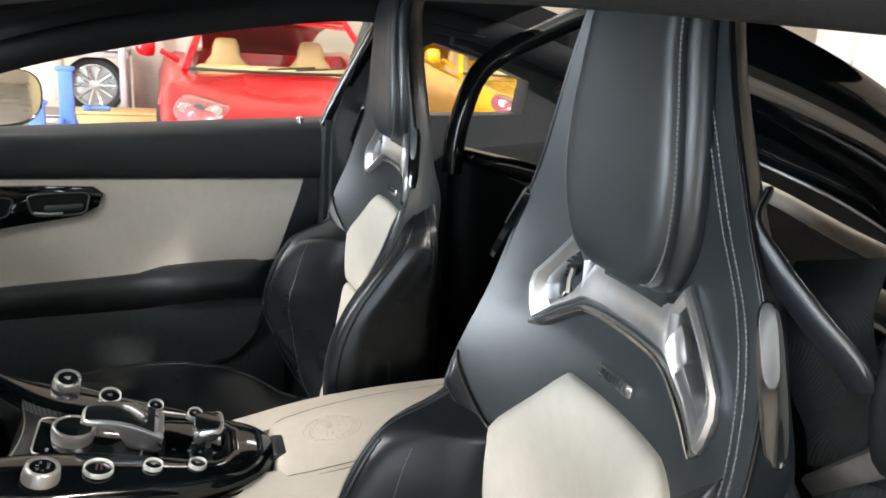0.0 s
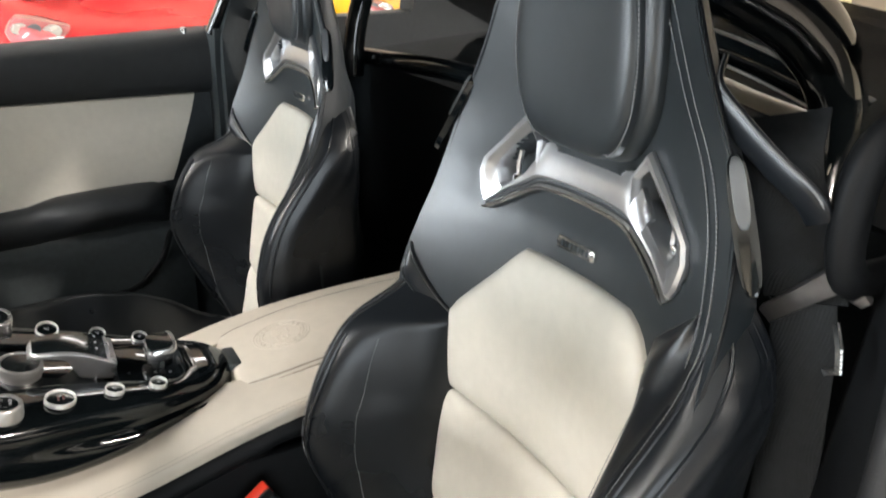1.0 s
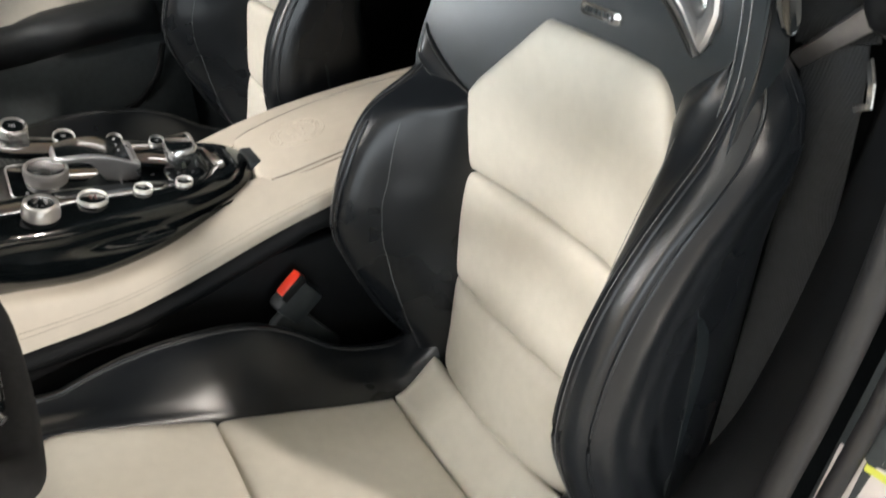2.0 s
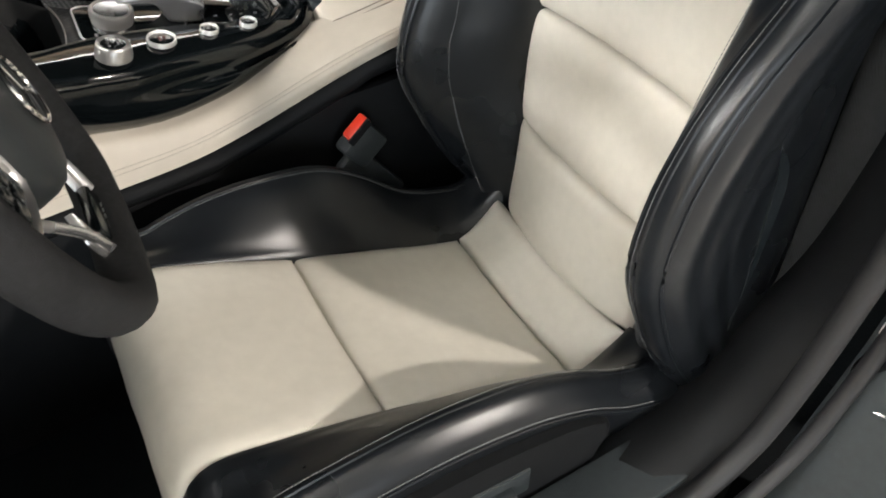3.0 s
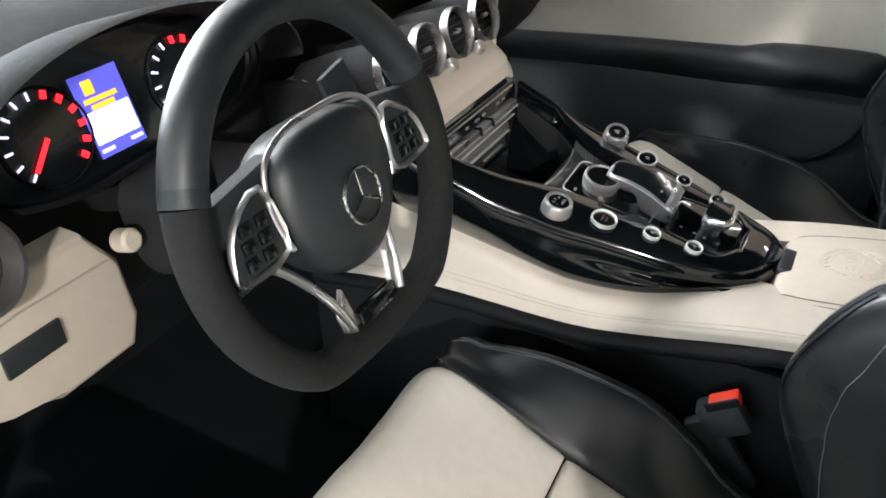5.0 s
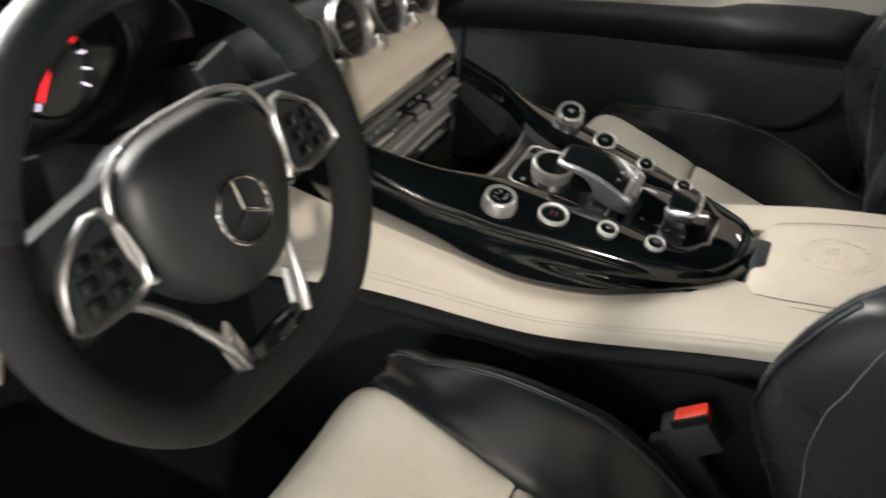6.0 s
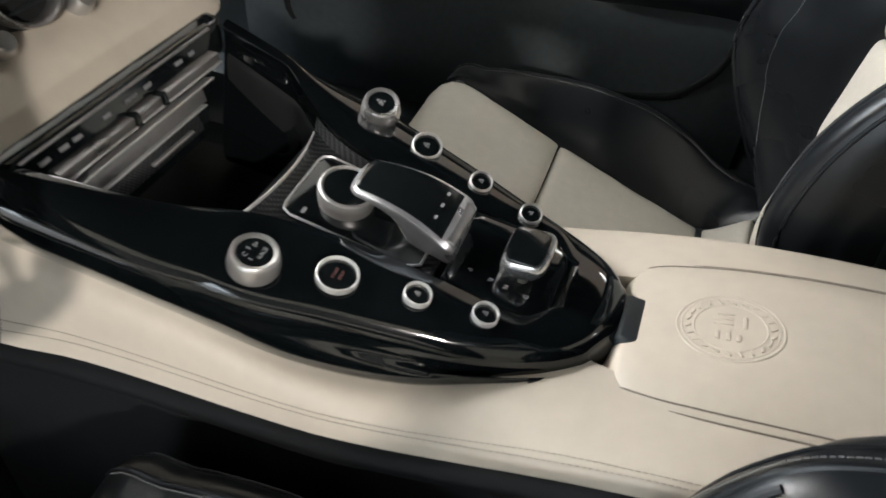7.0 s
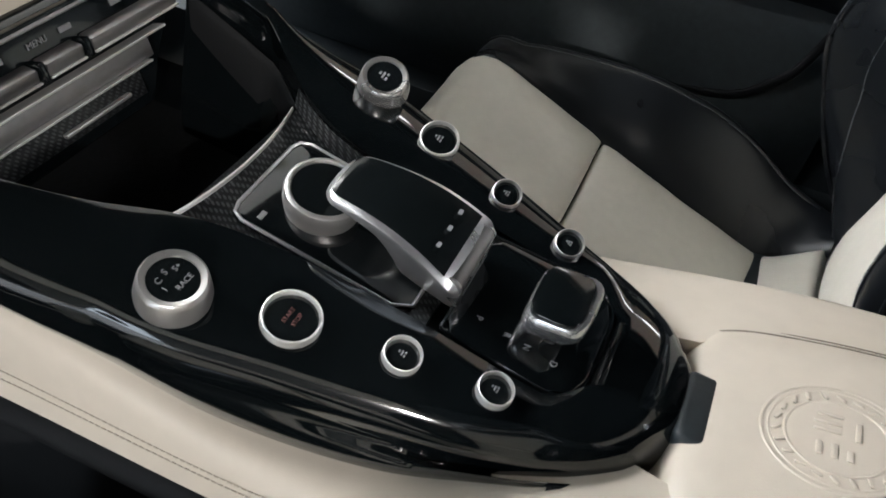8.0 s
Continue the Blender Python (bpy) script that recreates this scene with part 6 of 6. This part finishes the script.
# ---- things in the garage ----
def road_wheel(name, parent=None, label="", at=None, turn=None):
    """A wheel about its own middle, its axle along y."""
    m = turn or Matrix.Identity(4)
    spin = Matrix.Translation(at or (0, 0, 0)) @ m @ pose(0, 0, 0, 90, 0, 0)
    tyre = loft([[spin @ Vector((r * math.cos(a), r * math.sin(a), z)) for a in [2 * math.pi * k / 40 for k in range(40)]] for r, z in ((0.218, -0.10), (0.265, -0.11), (0.290, -0.095), (0.295, -0.05), (0.295, 0.05), (0.290, 0.095), (0.265, 0.11), (0.218, 0.10))], close_path=True)
    rim = revolve([(0.216, -0.095), (0.222, 0.095), (0.205, 0.10), (0.195, 0.07), (0.19, -0.02), (0.03, -0.02)], spin, 40)
    for k in range(10):
        a = 2 * math.pi * k / 10
        arm = [Vector((r * math.cos(a + d), r * math.sin(a + d), z)) for r, d, z in ((0.04, 0.0, 0.055), (0.12, 0.02, 0.062), (0.20, 0.0, 0.075))]
        ribbon([spin @ q for q in arm], 0.030, 0.020, rim, up=spin.to_3x3() @ Vector((0, 0, 1)))
    revolve([(0.05, 0.02), (0.05, 0.068), (0.03, 0.074), (0.001, 0.074)], spin, 20, rim)
    return tyre, rim


def sports_car(name, label, paint, x0, y0):
    car = thing(name, label, "car", "parked sports cars", at=(x0, y0, 0))
    wide = table([(0, 0.50), (0.12, 0.68), (0.35, 0.82), (0.8, 0.90), (1.4, 0.90), (2.2, 0.90), (3.2, 0.94), (3.9, 0.92), (4.3, 0.80)])
    fend = table([(0, 0.40), (0.12, 0.49), (0.35, 0.60), (0.8, 0.72), (1.1, 0.745), (1.5, 0.75), (2.2, 0.79), (3.2, 0.88), (3.9, 0.84), (4.3, 0.72)])
    mid = table([(0, 0.41), (0.12, 0.50), (0.35, 0.59), (0.8, 0.66), (1.2, 0.735), (1.42, 0.765)])
    rings = []
    for y in list(np.linspace(0, 1.40, 18)) + list(np.linspace(1.44, 2.9, 12)) + list(np.linspace(2.95, 4.3, 12)):
        w, f = wide(y), fend(y)
        if y <= 1.42:
            c, sx = mid(y), 0.62
        elif y < 2.92:
            c, sx = 0.40, 0.74
        else:
            c, sx = f - 0.02, 0.62
        half = [(w * 0.9, 0.16), (w, 0.34), (w * 1.0, f - 0.16), (w * 0.95, f - 0.05), (w * 0.86, f), (w * 0.76, f - 0.01), (w * sx * 0.98, c if y > 1.42 else (f + c) / 2 - 0.01), (w * 0.30, c)]
        rings.append([(a, y, z) for a, z in half] + [(0, y, c)] + [(-a, y, z) for a, z in half[::-1]])
    part("body", loft(rings), paint, car, "", 40)
    # windscreen, its frame and the roof
    base, top = [], []
    for k in np.linspace(-1, 1, 13):
        base.append(Vector((0.70 * k, 1.30 + 0.16 * k * k, 0.780)))
        top.append(Vector((0.54 * k, 1.95 + 0.06 * k * k, 1.145)))
    part("windscreen", loft([base, top, [p + Vector((0, 0.006, 0.004)) for p in top], [p + Vector((0, 0.006, 0.004)) for p in base]], close_ring=False, cap=False, close_path=True), WINDSCREEN, car, "clear windscreen").visible_shadow = False
    part("screen_frame", ribbon([top[0] + Vector((0, 0, 0.01))] + [p + Vector((0, 0, 0.01)) for p in top[1:]], 0.05, 0.03), paint, car, "", 60)
    for s in (-1, 1):
        part("pillar", ribbon([base[0 if s < 0 else 12] + Vector((s * 0.02, 0, -0.02)), top[0 if s < 0 else 12] + Vector((s * 0.01, 0, 0.01))], 0.055, 0.04), paint, car, "", 60)
    part("cowl", ribbon([p + Vector((0, 0.01, -0.005)) for p in base], 0.05, 0.02), PLASTIC, car, "black windscreen base", 60)
    for s in (-1, 1):
        part("wiper", tube([(s * 0.10 - 0.05, 1.285, 0.800), (s * 0.10 + 0.3, 1.34, 0.822)], 0.008, seg=6), PLASTIC, car)
    rings = []
    for y, w, z in ((1.97, 0.54, 1.150), (2.3, 0.56, 1.175), (2.8, 0.56, 1.165), (3.2, 0.54, 1.10), (3.6, 0.52, 0.98), (3.95, 0.50, 0.86)):
        rings.append([(w * k, y, z - 0.03 * k * k) for k in np.linspace(-1, 1, 9)] + [(w * k, y, z - 0.03 - 0.03 * k * k) for k in np.linspace(1, -1, 9)])
    part("roof", loft(rings), paint, car, "", 60)
    part("dash", box(0, 1.62, 0.72, 1.30, 0.30, 0.16, 0.05), TAN, car, "tan leather dash")
    for s in (-1, 1):
        rings = []
        for z, w, d, yy in ((0.42, 0.22, 0.10, 2.42), (0.56, 0.24, 0.10, 2.47), (0.70, 0.225, 0.085, 2.52), (0.78, 0.17, 0.07, 2.54), (0.84, 0.120, 0.06, 2.55), (0.91, 0.112, 0.055, 2.56), (0.965, 0.085, 0.04, 2.57), (0.975, 0.05, 0.02, 2.57)):
            rings.append([(s * 0.36 + a, yy + b, z) for a, b in superellipse(w, d, 3, 24)])
        part("seat_back", loft(rings), TAN, car, "tan leather seat", 60)
        part("seat_base", box(s * 0.36, 2.2, 0.42, 0.46, 0.46, 0.16, 0.05), TAN, car)
        # mirror on its arm
        rings = [[(s * (0.98 + t * 0.5) + a * 0, 1.52 + b, 0.915 + a) for a, b in superellipse(r, r * 0.8, 2.6, 18)] for t, r in ((-0.13, 0.03), (-0.10, 0.065), (0.0, 0.072), (0.10, 0.06), (0.14, 0.03))]
        mirror = part("mirror", loft(rings), paint, car, "", 60)
        part("mirror_arm", tube([(s * 0.76, 1.56, 0.82), (s * 0.88, 1.53, 0.89)], 0.02, seg=8), paint, mirror)
        # lamp set into the curve of the wing, under a clear cover
        def wing(y, q, up):
            w, f = wide(y), fend(y)
            pts = [Vector((w * 0.97, y, f - 0.10)), Vector((w * 0.95, y, f - 0.05)), Vector((w * 0.86, y, f)), Vector((w * 0.76, y, f - 0.01)), Vector((w * 0.61, y, (f + mid(y)) / 2 - 0.01)), Vector((w * 0.45, y, mid(y)))]
            k = min(4.999, max(0.0, q * 5))
            p = pts[int(k)].lerp(pts[int(k) + 1], k - int(k)) + Vector((0.15, -0.5, 0.85)) * up
            return (s * p.x, p.y, p.z)
        lens = [[wing(0.40 + 0.185 * r * math.sin(a) + 0.05 * r * math.cos(a), 0.50 + 0.36 * r * math.cos(a), 0.003 + 0.016 * (1 - r ** 4)) for a in np.linspace(0, 2 * math.pi, 36)[:-1]] for r in (1.0, 0.96, 0.85, 0.65, 0.4, 0.15, 0.01)]
        bowl = part("headlight", loft(lens), LAMP_COVER, car, "headlight under a clear cover", 60)
        for dy, dq, r, mat in ((0.02, -0.16, 0.042, BRIGHT), (-0.01, 0.0, 0.036, DULL_STEEL), (-0.03, 0.17, 0.050, BRIGHT)):
            m = axes(wing(0.36 + dy, 0.50 + dq, 0.017), (1, -0.25 * s, 0), (s * 0.15, -0.62, 0.78))
            part("reflector", revolve([(r, -0.004), (r, 0.003), (r * 0.85, 0.004), (r * 0.5, 0.001), (0.002, 0.003)], m, 24), mat, bowl)
        for yy in (0.86, 3.3):
            t, r = road_wheel("w", at=(s * 0.80, yy, 0.295), turn=pose(0, 0, 0, 0, 0, 90 if s < 0 else -90))
            wheel_part = part("wheel", t, TYRE, car, "black tyre")
            part("rim", r, ALLOY, wheel_part, "silver alloy rim", 50)
    return car


sports_car("sports_car", "red sports car with tan leather seats parked in the garage", RED_PAINT, 0.83, 3.72)
sports_car("sports_car", "yellow sports car parked in the garage", YELLOW_PAINT, 3.25, 4.55)

# shelf rack with a spare wheel, crate and cloth
rack = thing("storage_rack", "grey steel storage rack with open shelves", "rack", at=(-0.95, 6.0, 0))
for x in (-1.0, 0.60):
    for y in (0.0, 0.55):
        part("upright", box(x, y, 0.95, 0.05, 0.05, 1.9, 0.006), STEEL, rack)
for z in (0.31, 0.83, 1.55):
    part("shelf", box(-0.19, 0.275, z, 1.66, 0.60, 0.025, 0.004), STEEL, rack, "steel shelf")
    for y in (-0.01, 0.56):
        part("shelf_beam", box(-0.19, y, z - 0.02, 1.66, 0.03, 0.06, 0.006), STEEL, rack)
t, r = road_wheel("w", at=(0, 0, 0))
for bm in (t, r):
    bm.transform(Matrix.Scale(0.78, 4))
spare = thing("spare_wheel", "silver alloy wheel standing on the rack shelf", "wheel", at=(-0.575, 6.14, 0.553))
part("tyre", t, TYRE, spare, "black tyre")
part("rim", r, ALLOY, spare, "silver ten-spoke rim", 50)
crate = thing("wooden_crate", "pale wooden crate on the floor before the rack", "crate", at=(-0.40, 5.62, 0))
for z in (0.075, 0.205, 0.335):
    part("slat", box(0, -0.15, z, 0.60, 0.018, 0.115, 0.004), WOOD, crate)
    part("slat", box(0, 0.15, z, 0.60, 0.018, 0.115, 0.004), WOOD, crate)
for x in (-0.29, 0.29):
    part("end_board", box(x, 0, 0.205, 0.018, 0.28, 0.37, 0.004), WOOD, crate)
part("lid", box(0, 0, 0.405, 0.62, 0.34, 0.02, 0.004), WOOD, crate)
tool = thing("blue_tool", "small blue tool lying on the crate lid", "tool", at=(-0.50, 5.52, 0.415))
part("handle", tube(spline([(-0.07, 0, 0.02), (0, 0.01, 0.022), (0.07, 0, 0.02)], 5), 0.018, seg=10), BLUE, tool)
part("head", box(-0.09, 0, 0.022, 0.05, 0.05, 0.04, 0.008), BLUE, tool)


def trestle(x, y, h, label):
    ob = thing("jack_stand", label, "jack stand", "blue stands", at=(x, y, 0))
    for sx in (-1, 1):
        for sy in (-1, 1):
            part("leg", ribbon([(sx * 0.15, sy * 0.12, 0), (sx * 0.03, sy * 0.03, h * 0.62)], 0.03, 0.03), BLUE, ob)
    part("column", box(0, 0, h * 0.72, 0.085, 0.06, h * 0.56, 0.008), BLUE, ob)
    part("saddle", box(0, 0, h, 0.11, 0.07, 0.03, 0.01), BLUE, ob)
    return ob


trestle(-0.60, 4.5, 0.785, "tall blue painted steel stand")
trestle(-0.735, 4.25, 0.60, "short blue painted steel stand")
post = thing("steel_post", "grey steel post standing before the rack", "post", at=(-0.345, 5.86, 0))
part("shaft", box(0, 0, 0.97, 0.05, 0.05, 1.92, 0.006), STEEL, post)
part("foot", box(0, 0, 0.006, 0.12, 0.12, 0.012, 0.003), STEEL, post)
# cloth bag hung on the rack
rings = []
for z, w, d in ((0.45, 0.13, 0.05), (0.55, 0.17, 0.08), (0.75, 0.16, 0.09), (0.92, 0.12, 0.06), (1.0, 0.05, 0.03)):
    rings.append([(-0.93 + a + 0.01 * noise.noise(Vector((a * 9, b * 9, z * 5))), 5.9 + b, z) for a, b in superellipse(w, d, 2.2, 20)])
tagged(mesh_object("cloth_bag", loft(rings), CLOTH, 60), "crumpled beige cloth bag hanging from the rack", "bag")
panel = thing("dust_sheet", "pale dust sheet hanging behind the red car", "sheet", at=(-0.05, 6.4, 0))
rings = [[(-0.25 + 0.5 * k, 0.05 * math.sin(9 * k + z), z) for k in np.linspace(0, 1, 14)] + [(-0.25 + 0.5 * k, 0.05 * math.sin(9 * k + z) + 0.01, z) for k in np.linspace(1, 0, 14)] for z in np.linspace(0.02, 1.02, 10)]
part("cloth", loft(rings), CLOTH, panel, "", 60)

# door mirror outside the far window
mirror = thing("door_mirror", "black door mirror outside the far window", "mirror", at=(-0.275, 0.86, 0.972))


def turned(bm):
    """The mirror is set towards the driver."""
    bm.transform(pose(0, 0, 0, 0, 0, -30))
    return bm


rings = [[(x, a, b * (1 if b < 0 else 0.9)) for a, b in superellipse(w, h, 2.6, 32)] for x, w, h in ((-0.14, 0.02, 0.02), (-0.12, 0.06, 0.035), (-0.07, 0.095, 0.055), (-0.01, 0.105, 0.062), (0.0, 0.103, 0.060), (-0.004, 0.097, 0.055))]
part("housing", turned(loft(rings)), BODY_BLACK, mirror, "gloss black mirror housing", 50)
mirror_glass = material("mirror_glass", (0.86, 0.87, 0.86), 0.03, 1.0)
part("glass", turned(loft([[(0.0, a, b) for a, b in superellipse(0.096, 0.053, 2.6, 32)], [(0.002, a, b) for a, b in superellipse(0.095, 0.052, 2.6, 32)]])), mirror_glass, mirror, "mirror glass")
part("arm", turned(ribbon([(-0.06, -0.08, -0.04), (-0.08, -0.15, -0.07)], 0.05, 0.025)), BODY_BLACK, mirror)


def cabinet(name, label, x, y, w, h, mat):
    ob = thing(name, label, "cabinet", at=(x, y, 0))
    part("body", box(0, 0, h / 2, 0.5, w, h, 0.01), mat, ob)
    for k in (-1, 1):
        leaf = part("door", box(-0.255, k * w / 4, h / 2, 0.012, w / 2 - 0.012, h - 0.06, 0.003), mat, ob)
        part("handle", box(-0.268, k * 0.05, h * 0.55, 0.012, 0.015, 0.12, 0.003), STEEL, leaf)
    return ob


YELLOW_STEEL = material("pale_yellow_steel", (0.58, 0.48, 0.27), 0.45, 0, 0.1, 30)
cabinet("tool_cabinet", "pale yellow steel cabinet by the garage wall", 6.2, 3.95, 0.9, 1.9, YELLOW_STEEL)
cabinet("tool_cabinet", "white steel cabinet by the garage wall", 6.2, 4.95, 0.9, 1.9, WHITE_METAL)
